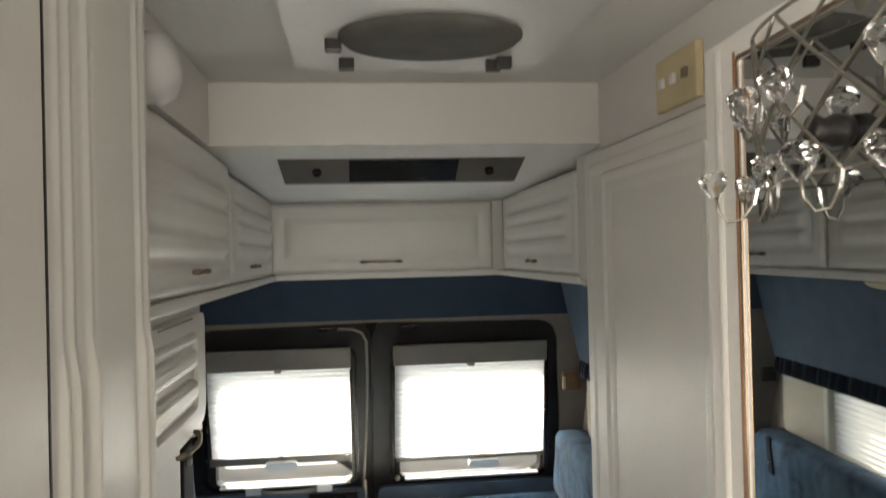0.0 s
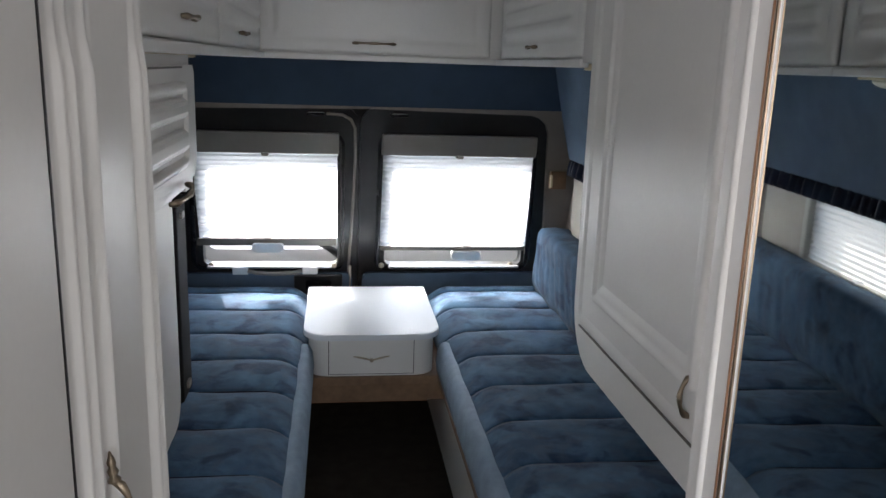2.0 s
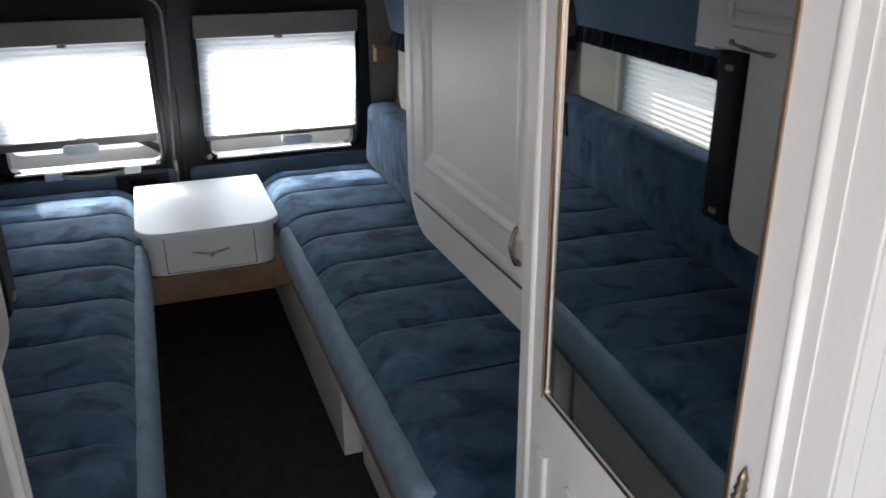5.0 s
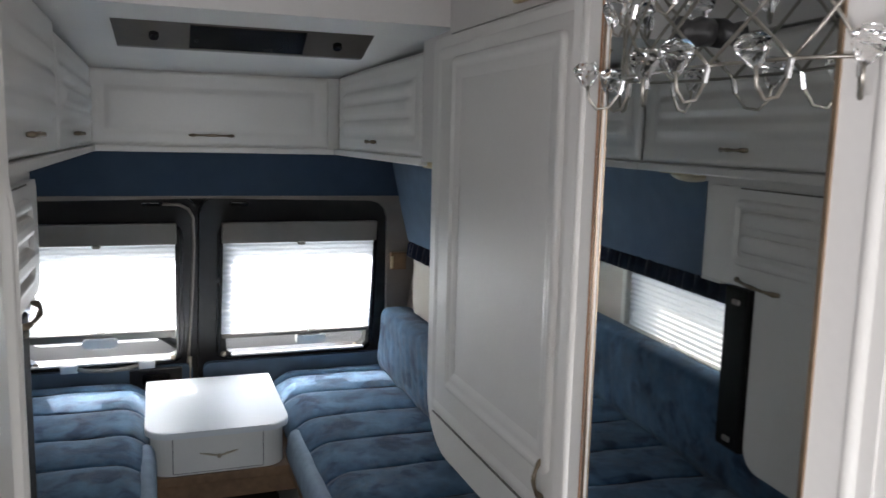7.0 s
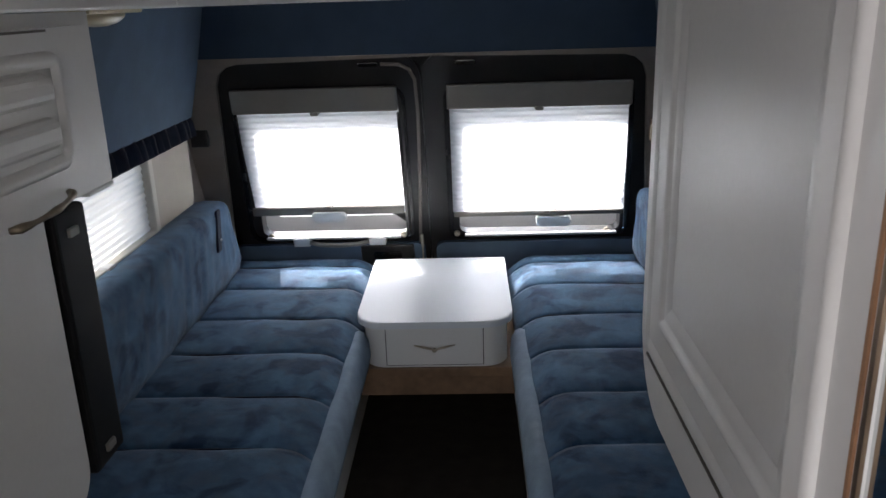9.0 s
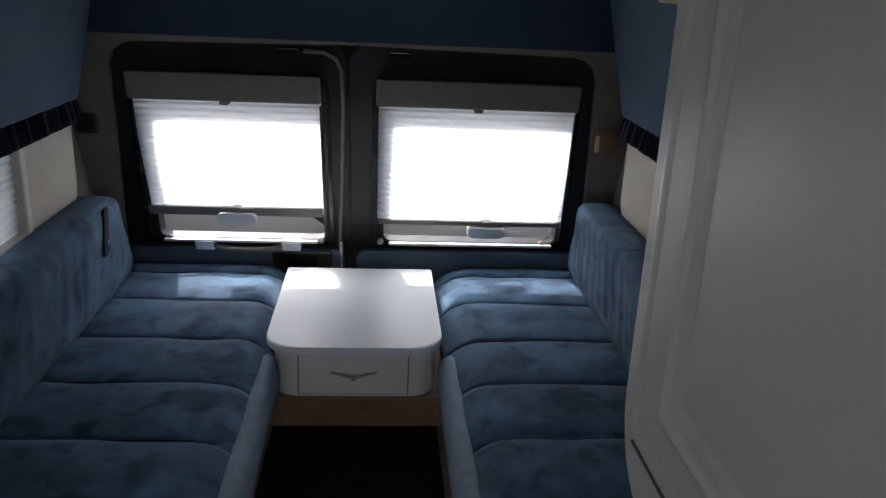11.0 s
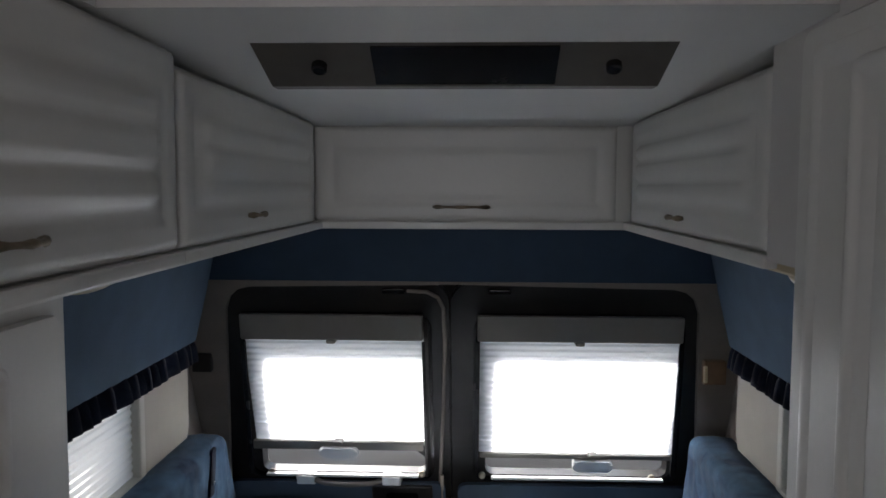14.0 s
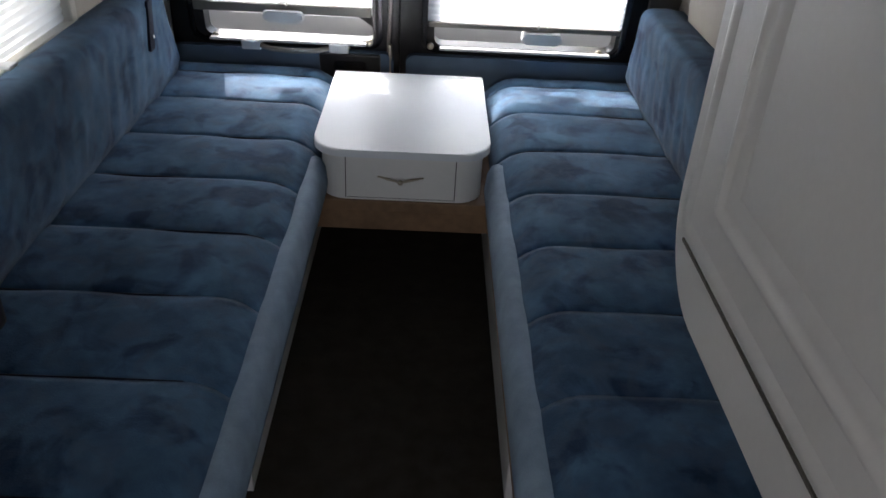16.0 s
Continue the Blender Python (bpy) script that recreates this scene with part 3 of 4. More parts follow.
def cushion(x0, x1, y0, y1, zt, o, edge_sign, nx=26, ny=14, crown=0.014, side=0.13):
    """One channel of a mattress: crowned between its seams and rolled over at the aisle edge."""
    bm = bmesh.new()
    rows = []
    for j in range(ny + 1):
        t = j / ny
        y = y0 + (y1 - y0) * t
        roll = crown * (1 - abs(2 * t - 1) ** 3.0)
        prof = []
        for i in range(nx + 1):
            s = i / nx
            x = x0 + (x1 - x0) * s
            d = (1 - s) if edge_sign > 0 else s
            d *= (x1 - x0)
            fall = 0.05 * max(0, 1 - d / 0.11) ** 2.4
            z = zt - crown + roll * (0.25 + 0.75 * ease(0.0, 0.1, d)) - fall + 0.005 * noise.noise((x * 7, y * 7, 1.3))
            yy = y + 0.012 * max(0, 1 - d / 0.14) ** 2 * -1
            prof.append(bm.verts.new((x - o.x, yy - o.y, z - o.z)))
        rows.append(prof)
    for a, b in zip(rows, rows[1:]):
        for i in range(nx):
            bm.faces.new((a[i], a[i + 1], b[i + 1], b[i]))
    rim = [rows[0][i] for i in range(nx)] + [rows[j][nx] for j in range(ny)] + [rows[ny][i] for i in range(nx, 0, -1)] + [rows[j][0] for j in range(ny, 0, -1)]
    low = [bm.verts.new((v.co.x, v.co.y, zt - side - o.z)) for v in rim]
    for i in range(len(rim)):
        bm.faces.new((rim[i], rim[(i + 1) % len(rim)], low[(i + 1) % len(rim)], low[i]))
    bm.faces.new(low)
    return bm


def bed(s, y_near):
    xa, xb = (0.226, 0.83) if s < 0 else (0.27, 0.83)
    m = thing("mattress", s * 0.5, 2.7, 0.36, "blue crushed velour mattress with sewn cross channels", "mattress", "bed mattresses")
    o = m.location
    seams = [y for y in SEAMS if y > y_near + 0.1] + [y_near]
    for ya, yb in zip(seams[1:], seams):
        a, b = (s * xa, s * xb) if s > 0 else (s * xb, s * xa)
        part("channel", cushion(a, b, ya, yb, 0.515, o, -s), VELOUR, m, smooth=True)
    for y in seams[1:-1]:
        pts = [(s * (xa + 0.005 + d) - o.x, y - 0.012 * max(0, 1 - d / 0.14) ** 2 - o.y, 0.499 - 0.05 * max(0, 1 - d / 0.11) ** 2.4 - o.z) for d in (0, 0.01, 0.03, 0.06, 0.1, 0.2, 0.55)]
        part("seam_cord", tube(pts, 0.0035, 6), VALANCE, m, "dark sewn cord", smooth=True)
    # pale blue side of the mattress to the aisle
    bm = bmesh.new()
    rows = []
    for i in range(41):
        y = y_near + (3.15 - y_near) * i / 40
        rows.append([bm.verts.new((s * x - o.x, y - o.y, z - o.z)) for x, z in ((xa + 0.022, 0.474), (xa + 0.006, 0.48), (xa - 0.01, 0.472), (xa - 0.021, 0.448), (xa - 0.026, 0.4), (xa - 0.022, 0.37), (xa + 0.01, 0.36))])
    for a, b in zip(rows, rows[1:]):
        for j in range(6):
            bm.faces.new((a[j], a[j + 1], b[j + 1], b[j]))
    bm.faces.new(rows[0]), bm.faces.new(rows[-1])
    part("side_band", bm, PIPING, m, "pale blue fabric side band", smooth=True)
    # base
    base = thing("bed_base", s * 0.5, 2.7, 0.0, "white panelled bed base on the carpet", "bed base", "bed bases")
    o = base.location
    part("top_board", box(min(s * 0.25, s * 0.865), max(s * 0.25, s * 0.865), y_near, 3.8, 0.335, 0.36, 0.004, off=o), WOOD, base, "brown wooden slat board")
    part("side_panel", box(min(s * 0.285, s * 0.3), max(s * 0.285, s * 0.3), 2.38, 3.8, 0.0, 0.335, 0.002, off=o), WHITE, base)
    part("end_panel", box(min(s * 0.3, s * 0.8), max(s * 0.3, s * 0.8), 2.38, 2.395, 0.0, 0.335, 0.002, off=o), WHITE, base)
    part("side_panel", box(min(s * 0.33, s * 0.345), max(s * 0.33, s * 0.345), y_near, 2.33, 0.0, 0.335, 0.002, off=o), WHITE, base)
    return m


bed(-1, 1.25)
bed(1, 1.56)


def backrest(s, y0, y1, top, zb=0.5):
    b = thing("backrest_cushion", s * 0.77, (y0 + y1) / 2, zb, "long blue crushed velour backrest cushion against the side wall", "cushion", "backrest cushions")
    o = b.location
    bm = bmesh.new()
    prof = [(0.845, zb), (0.762, zb), (0.742, zb + 0.05), (0.731, zb + 0.13), (0.726, zb + 0.21), (0.72, top - 0.05), (0.72, top - 0.025), (0.727, top - 0.008), (0.742, top), (0.79, top + 0.003), (0.845, top - 0.006)]
    rings = []
    n = 120
    for i in range(n + 1):
        y = y0 + (y1 - y0) * i / n
        e = min(1, min(i, n - i) / 8.0)
        ins = 0.03 * (1 - e) ** 2
        lean = 0.85 * (i / n) ** 8
        rings.append([bm.verts.new((s * (x + (ins if x < 0.8 else 0) + 0.006 * noise.noise((y * 5, z * 6, x)) + (0.005 * noise.noise((y * 26, z * 3, 4.0)) * min(1.0, (top - z) / 0.1) if 0.52 < z < top - 0.01 and x < 0.77 else 0.0)) - o.x, y - lean * (z - zb) - o.y, z - ins * (z > top - 0.06) - o.z)) for x, z in prof])
    m = len(prof)
    for a, c in zip(rings, rings[1:]):
        for j in range(m):
            bm.faces.new((a[j], a[(j + 1) % m], c[(j + 1) % m], c[j]))
    bm.faces.new(rings[0]), bm.faces.new(rings[-1])
    part("cover", bm, VELOUR, b, smooth=True)
    return b


left_back = backrest(-1, 1.64, 3.79, 0.83)
o = left_back.location
strap = part("strap", prism(rounded(3.36, 0.68, 3.40, 0.825, 0.008, 3), 0.008, lambda u, v, w: (-0.719 + (0.85 - v) * -0.06 + w - o.x, u - o.y, v - o.z), bevel=0.002), VALANCE, left_back, "dark fabric strap with a snap")
part("snap", lathe([(0.007, 0), (0.007, 0.003), (0.003, 0.005)], lambda a, c_, hgt: (-0.718 + hgt - o.x, 3.38 + a - o.y, 0.72 + c_ - o.z), 12), CHROME, strap)
backrest(1, 2.2, 3.84, 0.822)


# ---- drawer unit between the beds ----
unit = thing("bedside_drawer_unit", 0.012, 3.4, 0.34, "white bedside table unit with one drawer and rounded top", "bedside table")
o = unit.location
part("top", prism(rounded(-0.238, 3.09, 0.254, 3.715, (0.09, 0.09, 0.004, 0.004), 8), 0.022, lambda u, v, w: (u - o.x, v - o.y, 0.508 + w - o.z), bevel=0.006), TABLEWHITE, unit)
part("carcass", prism(rounded(-0.222, 3.135, 0.238, 3.71, (0.075, 0.075, 0.0, 0.0), 8), 0.151, lambda u, v, w: (u - o.x, v - o.y, 0.357 + w - o.z)), WHITE, unit)
dr = part("drawer", box(-0.147, 0.159, 3.1315, 3.145, 0.366, 0.496, 0.0015, off=o), WHITE, unit)
part("drawer_joint", box(-0.1495, 0.1615, 3.134, 3.1365, 0.3635, 0.4985, off=o), BLACKTRIM, unit, "dark joint round the drawer")
vee_handle(0.13, (0.006 - o.x, 3.1315 - o.y, 0.432 - o.z), dr)

shelf = thing("wooden_step", 0.012, 3.45, 0.0, "light brown wooden step board under the drawer unit", "step")
o = shelf.location
part("board", box(-0.284, 0.284, 3.13, 3.8, 0.322, 0.355, 0.003, off=o), WOOD, shelf)
part("front_board", box(-0.284, 0.284, 3.15, 3.168, 0.25, 0.322, 0.003, off=o), WOOD, shelf)
part("back_board", box(-0.284, 0.284, 3.70, 3.72, 0.0, 0.315, 0.002, off=o), EDGEWOOD, shelf)


# ---- overhead cupboards ----
def cupboard_side(name, x, s, y0, y1, z0, z1, doors, label, group, knob):
    """Cupboard row along a side wall; its doors face the aisle (s: +1 when they face +x)."""
    c = thing(name, x, (y0 + y1) / 2, z0, label, "cupboard", group)
    o = c.location
    xa, xb = (WALL_L + 0.005, x) if s > 0 else (x, WALL_R - 0.005)
    part("body", box(xa, xb, y0, y1, z0, z1, off=o), WHITE, c)
    part("bottom_lip", box(min(x, x + s * 0.022), max(x, x + s * 0.022), y0, y1, z0 - 0.012, z0 + 0.008, 0.004, off=o), WHITE, c)
    for a, b, hy in doors:
        pl = lambda u, v, w: (x + s * (0.002 + w) - o.x, u - o.y, v - o.z)
        d = part("door", relief(a, b, z0 + 0.012, z1 - 0.008, pl, carved(a, b, z0 + 0.012, z1 - 0.008, 0.05, 3), 0.008, 0.016), WHITE, c, smooth=True)
        bow_handle(0.09, (x + s * 0.018 - o.x, hy - o.y, knob - o.z), (0, 1, 0), (s, 0, 0), d)
    return c


CUP_Z0, CUP_Z1 = 1.488, 1.76
cupboard_side("overhead_cupboard", -0.39, 1, 2.253, 3.278, CUP_Z0, CUP_Z1, [(2.262, 3.18, 2.616)], "white overhead cupboard with a fluted door", "overhead cupboards", 1.536)
cupboard_side("overhead_cupboard", -0.39, 1, 1.308, 2.25, CUP_Z0, CUP_Z1 + 0.02, [(1.315, 2.24, 1.83)], "white overhead cupboard with a fluted door", "overhead cupboards", 1.536)
cupboard_side("overhead_cupboard", 0.462, -1, 2.25, 3.278, CUP_Z0, CUP_Z1, [(2.262, 3.19, 2.72)], "white overhead cupboard with a fluted door", "overhead cupboards", 1.53)
rear = thing("overhead_cupboard", 0.01, 3.28, CUP_Z0, "wide white overhead cupboard above the rear doors", "cupboard", "overhead cupboards")
o = rear.location
part("body", box(-0.86, 0.86, 3.29, 3.75, CUP_Z0, CUP_Z1, off=o), WHITE, rear)
part("bottom_lip", box(-0.44, 0.48, 3.27, 3.29, CUP_Z0 - 0.012, CUP_Z0 + 0.008, 0.004, off=o), WHITE, rear)
d = part("door", relief(-0.39, 0.42, CUP_Z0 + 0.012, CUP_Z1 - 0.01, lambda u, v, w: (u - o.x, 3.288 - w - o.y, v - o.z), carved(-0.39, 0.42, CUP_Z0 + 0.012, CUP_Z1 - 0.01, 0.05), 0.008, 0.016), WHITE, rear, smooth=True)
bow_handle(0.15, (0.008 - o.x, 3.272 - o.y, 1.536 - o.z), (1, 0, 0), (0, -1, 0), d)


# ---- tall closets on both sides of the aisle ----
def under_lamp(s, x, y):
    l = thing("reading_lamp", x, y, 1.465, "cream glass strip lamp under the cupboard, switched off", "lamp", "cupboard lamps")
    o = l.location
    part("base", box(x - 0.035, x + 0.035, y - 0.1, y + 0.1, 1.47, 1.486, 0.004, off=o), CREAM, l, "cream plastic base")
    bm = bmesh.new()
    bmesh.ops.create_uvsphere(bm, u_segments=20, v_segments=10, radius=1)
    for v in bm.verts:
        v.co = Vector((x + 0.03 * v.co.x, y + 0.085 * v.co.y, 1.47 + 0.02 * min(v.co.z, 0.0))) - o
    part("shade", bm, LAMPCREAM, l, "cream ribbed glass shade", smooth=True)
    part("switch", box(x - 0.008, x + 0.008, y - 0.094, y - 0.08, 1.458, 1.472, 0.002, off=o), WHITEPLASTIC, l)
    return l


under_lamp(-1, -0.46, 2.14)
under_lamp(1, 0.5, 2.2)

CX = 0.400
closet = thing("closet", CX + 0.2, 1.8, 0.85, "tall white closet hanging over the foot of the bed", "closet")
o = closet.location
pl = lambda u, v, w: (CX + 0.022 - w - o.x, u - o.y, v - o.z)
part("body", prism(rounded(1.40, 0.845, 2.047, 1.765, (0.0, 0.13, 0.0, 0.0), 10), 0.43, lambda u, v, w: (CX + 0.022 + w - o.x, u - o.y, v - o.z)), WHITE, closet)
door_out = rounded(1.37, 0.853, 2.043, 1.757, (0.0, 0.13, 0.02, 0.0), 10)
cd = part("door", prism(door_out, 0.02, pl, bevel=0.006), WHITE, closet)
pf = lambda u, v, w: (CX + 0.002 - w - o.x, u - o.y, v - o.z)
part("rim_moulding", frame_moulding(1.376, 0.937, 2.016, 1.736, (0.006, 0.034, 0.022, 0.006), [(0, 0), (0.004, 0.0025), (0.01, 0.0035), (0.016, 0.003), (0.026, 0.0002)], pf), WHITE, cd, smooth=True)
part("field_moulding", frame_moulding(1.435, 1.012, 1.915, 1.712, (0.02, 0.02, 0.02, 0.02), [(0, 0), (0.001, 0.004), (0.004, 0.0085), (0.01, 0.01), (0.016, 0.0075), (0.02, 0.004), (0.026, 0.0045), (0.036, 0.003), (0.046, 0.0005)], pf), WHITE, cd, smooth=True)
part("joint", box(CX - 0.0005, CX + 0.004, 1.373, 1.996, 0.9315, 0.9355, off=o), ACPLASTIC, cd, "dark joint line")
bow_handle(0.065, (CX + 0.007 - o.x, 1.455 - o.y, 1.003 - o.z), (0, 0, 1), (-1, 0, 0), cd)
# panel between the closet and the cupboard, and the board over the closet
setting("wall_panel_right", merge(box(CX + 0.045, WALL_R, 2.05, 2.247, CUP_Z0, 1.784), box(CX + 0.03, WALL_R, FRONT, 2.022, 1.77, 1.914)), WALLWHITE, "white panelling over the closet and the washroom", "wall")

# ---- washroom door with the mirror, a little ajar ----
MX, MY, DOOR_AJAR = 0.284, 1.135, -2.5
wd = thing("washroom_door", MX, MY, 0.02, "white washroom door with a tall inset mirror, slightly ajar", "door")
o = wd.location.copy()
pl = lambda u, v, w: (MX + 0.028 - w - o.x, u - o.y, v - o.z)
m_in = rounded(0.80, 0.945, 1.13, 1.74, 0.004, 2)
part("leaf", prism(rounded(0.737, 0.02, 1.212, 1.768, 0.004, 2), 0.028, pl, hole=m_in), WHITE, wd)
part("mirror", box(MX + 0.0015, MX + 0.0055, 0.798, 1.132, 0.94, 1.745, off=o), MIRROR, wd, "tall mirror")
part("mirror_backing", box(MX + 0.007, MX + 0.022, 0.798, 1.132, 0.94, 1.745, off=o), EDGEWOOD, wd)
part("edge_strip", prism(rounded(0.796, 0.941, 1.134, 1.744, 0.004, 2), 0.002, lambda u, v, w: (MX - w - o.x, u - o.y, v - o.z), hole=m_in), GOLD, wd, "thin gold edge strip")
part("edge_strip", box(MX - 0.0015, MX + 0.001, 1.1385, 1.1415, 0.935, 1.75, off=o), EDGEWOOD, wd, "bare brown wood edge")
for yy in (0.757, 1.178):
    part("moulding", tube([(MX + 0.002 - o.x, yy - o.y, 0.03), (MX + 0.002 - o.x, yy - o.y, 1.74)], 0.007, 10), WHITE, wd, smooth=True)
for yy in (0.89, 0.97, 1.05, 1.13):
    part("ridge", box(MX - 0.006, MX + 0.002, yy - 0.012, yy + 0.012, 0.15, 0.86, 0.004, off=o), WHITE, wd)
bow_handle(0.105, (MX - o.x, 0.779 - o.y, 1.01 - o.z), (0, 0, 1), (-1, 0, 0), wd, leaf=True)
wd.rotation_euler.z = radians(DOOR_AJAR)
setting("wall_washroom", merge(box(MX + 0.11, WALL_R, 1.235, 1.368, 0, 1.768), box(0.268, 0.271, 0.708, 0.74, 0, 1.768)), WHITE, "white washroom wall and door post", "wall")
setting("wall_near_right", merge(box(0.272, 0.2885, 0.7065, 0.74, 0, 1.768), box(0.2893, WALL_R, 0.7065, 0.74, 0, 1.4805), box(0.2893, WALL_R, 0.7065, 0.74, 1.4815, 1.768)), WALLWHITE, "plain white wall panels beside the washroom door", "wall")

# ---- left side ----
LX = -0.318
setting("wall_panel_left", box(WALL_L, LX - 0.06, FRONT, 2.022, 1.785, 1.914), WALLWHITE, "white panelling over the wardrobe", "wall")
HX = -0.387
lc = thing("hanging_cabinet", HX - 0.2, 1.6, 0.85, "tall white hanging cabinet with a raised-panel door", "cabinet")
o = lc.location
part("body", prism(rounded(1.305, 1.241, 1.955, CUP_Z0 - 0.013, (0.0, 0.008, 0.0, 0.0), 4), 0.47, lambda u, v, w: (HX - 0.004 - w - o.x, u - o.y, v - o.z)), WHITE, lc)
part("bottom_lip", box(HX - 0.12, HX - 0.0035, 1.88, 1.957, 1.2335, 1.2405, 0.002, off=o), WHITE, lc)
part("lower_panel", prism(rounded(1.305, 0.85, 1.755, 1.2405, (0.0, 0.05, 0.0, 0.0), 6), 0.40, lambda u, v, w: (HX - 0.004 - w - o.x, u - o.y, v - o.z)), WHITE, lc, "plain white lower panel")
pf = lambda u, v, w: (HX - 0.004 + w - o.x, u - o.y, v - o.z)
d = part("door", prism(rounded(1.31, 1.262, 1.925, 1.458, (0.01, 0.03, 0.012, 0.01), 5), 0.014, pf, bevel=0.004), WHITE, lc)
pf = lambda u, v, w: (HX + 0.01 + w - o.x, u - o.y, v - o.z)
part("field_moulding", frame_moulding(1.37, 1.288, 1.825, 1.432, (0.03, 0.03, 0.02, 0.02), [(0, 0), (0.002, 0.005), (0.007, 0.0085), (0.014, 0.0075), (0.02, 0.0012)], pf), WHITE, d, smooth=True)
part("raised_field", prism(rounded(1.41, 1.318, 1.79, 1.356, 0.012, 4), 0.014, pf, bevel=0.012, segs=3), WHITE, d)
part("raised_field", prism(rounded(1.41, 1.372, 1.79, 1.408, 0.012, 4), 0.014, pf, bevel=0.012, segs=3), WHITE, d)
part("joint", box(HX + 0.0005, HX + 0.0112, 1.56, 1.81, 1.4535, 1.4565, off=o), ACPLASTIC, d, "dark joint line")
bow_handle(0.14, (HX + 0.01 - o.x, 1.725 - o.y, 1.256 - o.z), (0, 1, 0.08), (1, 0, 0), d)

tv = thing("television", -0.55, 1.8, 0.868, "flat black television fixed behind the cabinet", "television")
o = tv.location
part("case", box(-0.78, HX - 0.002, 1.772, 1.858, 0.868, 1.236, 0.008, 3, off=o), TVBLACK, tv)
part("screen", box(-0.765, HX - 0.02, 1.8585, 1.861, 0.89, 1.22, off=o), BLACKGLOSS, tv)
part("bracket", box(-0.68, -0.5, 1.7555, 1.773, 0.95, 1.15, off=o), BLACKTRIM, tv)
for z in (0.893, 1.205):
    part("clip", box(HX - 0.003, HX + 0.003, 1.80, 1.824, z - 0.006, z + 0.006, 0.002, off=o), CASSETTE, tv)

ward = thing("wardrobe", -0.62, 1.2, 0.0, "tall white wardrobe with a fluted door", "wardrobe")
o = ward.location
part("body", box(WALL_L + 0.005, LX - 0.016, 0.996, 1.302, 0.0, 1.912, off=o), WHITE, ward)


def fluted(u, v):
    """Upright mouldings: two rolled ridges on one side, one on the other, deeper in the door's middle part."""
    k = 0.35 + 0.65 * (ease(0.3, 0.45, v) - ease(1.45, 1.5, v))
    h = 0.0
    for cu, wd_, a in ((1.022, 0.006, 0.007), (1.046, 0.007, 0.008), (1.062, 0.004, -0.003), (1.09, 0.008, 0.009), (1.108, 0.004, -0.004), (1.236, 0.004, -0.003), (1.25, 0.006, 0.008), (1.276, 0.007, 0.008)):
        h += k * a * math.exp(-((u - cu) / wd_) ** 2)
    return h - 0.005 * (1 - ease(0, 0.008, min(u - 0.994, 1.302 - u)))


d = part("door", relief(0.994, 1.302, 0.06, 1.905, lambda u, v, w: (LX - 0.016 + w - o.x, u - o.y, v - o.z), fluted, 0.0035, 0.014), WHITE, ward, smooth=True)
bow_handle(0.105, (LX + 0.001 - o.x, 1.068 - o.y, 1.062 - o.z), (0, 0, 1), (1, 0, 0), d, leaf=True)
near = thing("cabinet", -0.62, 0.9, 0.0, "plain white tall cabinet beside the wardrobe", "cabinet")
o = near.location
part("body", box(WALL_L + 0.005, LX - 0.016, 0.65, 0.98, 0, 1.912, 0.003, off=o), WHITE, near)
part("door", box(LX - 0.015, LX + 0.001, 0.862, 0.9895, 0.06, 1.905, 0.003, off=o), WHITE, near)
part("dark_gap", box(LX - 0.1, LX + 0.0012, 0.9898, 0.9925, 0.0, 1.905, off=o), BLACKTRIM, near, "dark gap beside the wardrobe")
part("edge_moulding", tube([(LX - 0.006 - o.x, 0.853 - o.y, 0.01), (LX - 0.006 - o.x, 0.853 - o.y, 1.905)], 0.009, 14), WHITE, near, smooth=True)
part("side_panel", box(LX - 0.015, LX - 0.003, 0.808, 0.843, 0.01, 1.905, 0.003, off=o), WHITE, near)
part("side_panel", box(LX - 0.015, LX - 0.002, 0.655, 0.804, 0.01, 1.905, 0.003, off=o), WHITE, near)
setting("soffit", box(-0.41, CX + 0.06, 2.025, 2.05, 1.785, 1.914), WALLWHITE, "white board where the ceiling steps down", "trim")

# ---- ceiling things ----
ac = thing("ceiling_air_unit", 0.01, 2.5, 1.733, "brown-grey ceiling air conditioner with a dark slot", "air conditioner")
o = ac.location
fas = [(2.212, 1.782), (2.216, 1.786), (2.33, 1.742), (2.33, 1.733), (2.298, 1.733)]
bm = bmesh.new()
ra = [bm.verts.new((-0.262 + 0.2 * (1.782 - z) - o.x, y - o.y, z - o.z)) for y, z in fas]
rb = [bm.verts.new((0.312 - 0.2 * (1.782 - z) - o.x, y - o.y, z - o.z)) for y, z in fas]
bm.faces.new(ra), bm.faces.new(rb)
for i in range(5):
    bm.faces.new((ra[i], ra[(i + 1) % 5], rb[(i + 1) % 5], rb[i]))
part("fascia", bm, ACPLASTIC, ac, "brown-grey plastic fascia")
bm = box(-0.24, 0.30, 2.331, 3.0, 1.744, 1.786, off=o)
for v in bm.verts:
    if v.co.y > 0.3:
        v.co.x *= 0.55
        v.co.z += 0.004
part("cover", bm, CEILING, ac, "white ceiling cover")


def fascia(u, t, w):
    """t runs down the sloping fascia from 0 to 1."""
    return (u - o.x, 2.212 + 0.086 * t - 0.495 * w - o.y, 1.782 - 0.049 * t - 0.869 * w - o.z)


part("outlet", prism([(-0.1, 0.1), (0.155, 0.1), (0.155, 0.92), (-0.1, 0.92)], 0.003, fascia), BLACKGLOSS, ac, "black outlet slot")
for x in (-0.175, 0.232):
    part("knob", lathe([(0.011, 0), (0.011, 0.01), (0.008, 0.012)], lambda a, c, hgt, x=x: fascia(x + a, 0.5 + c / 0.1, hgt), 14), BLACKGLOSS, ac, "black knob")

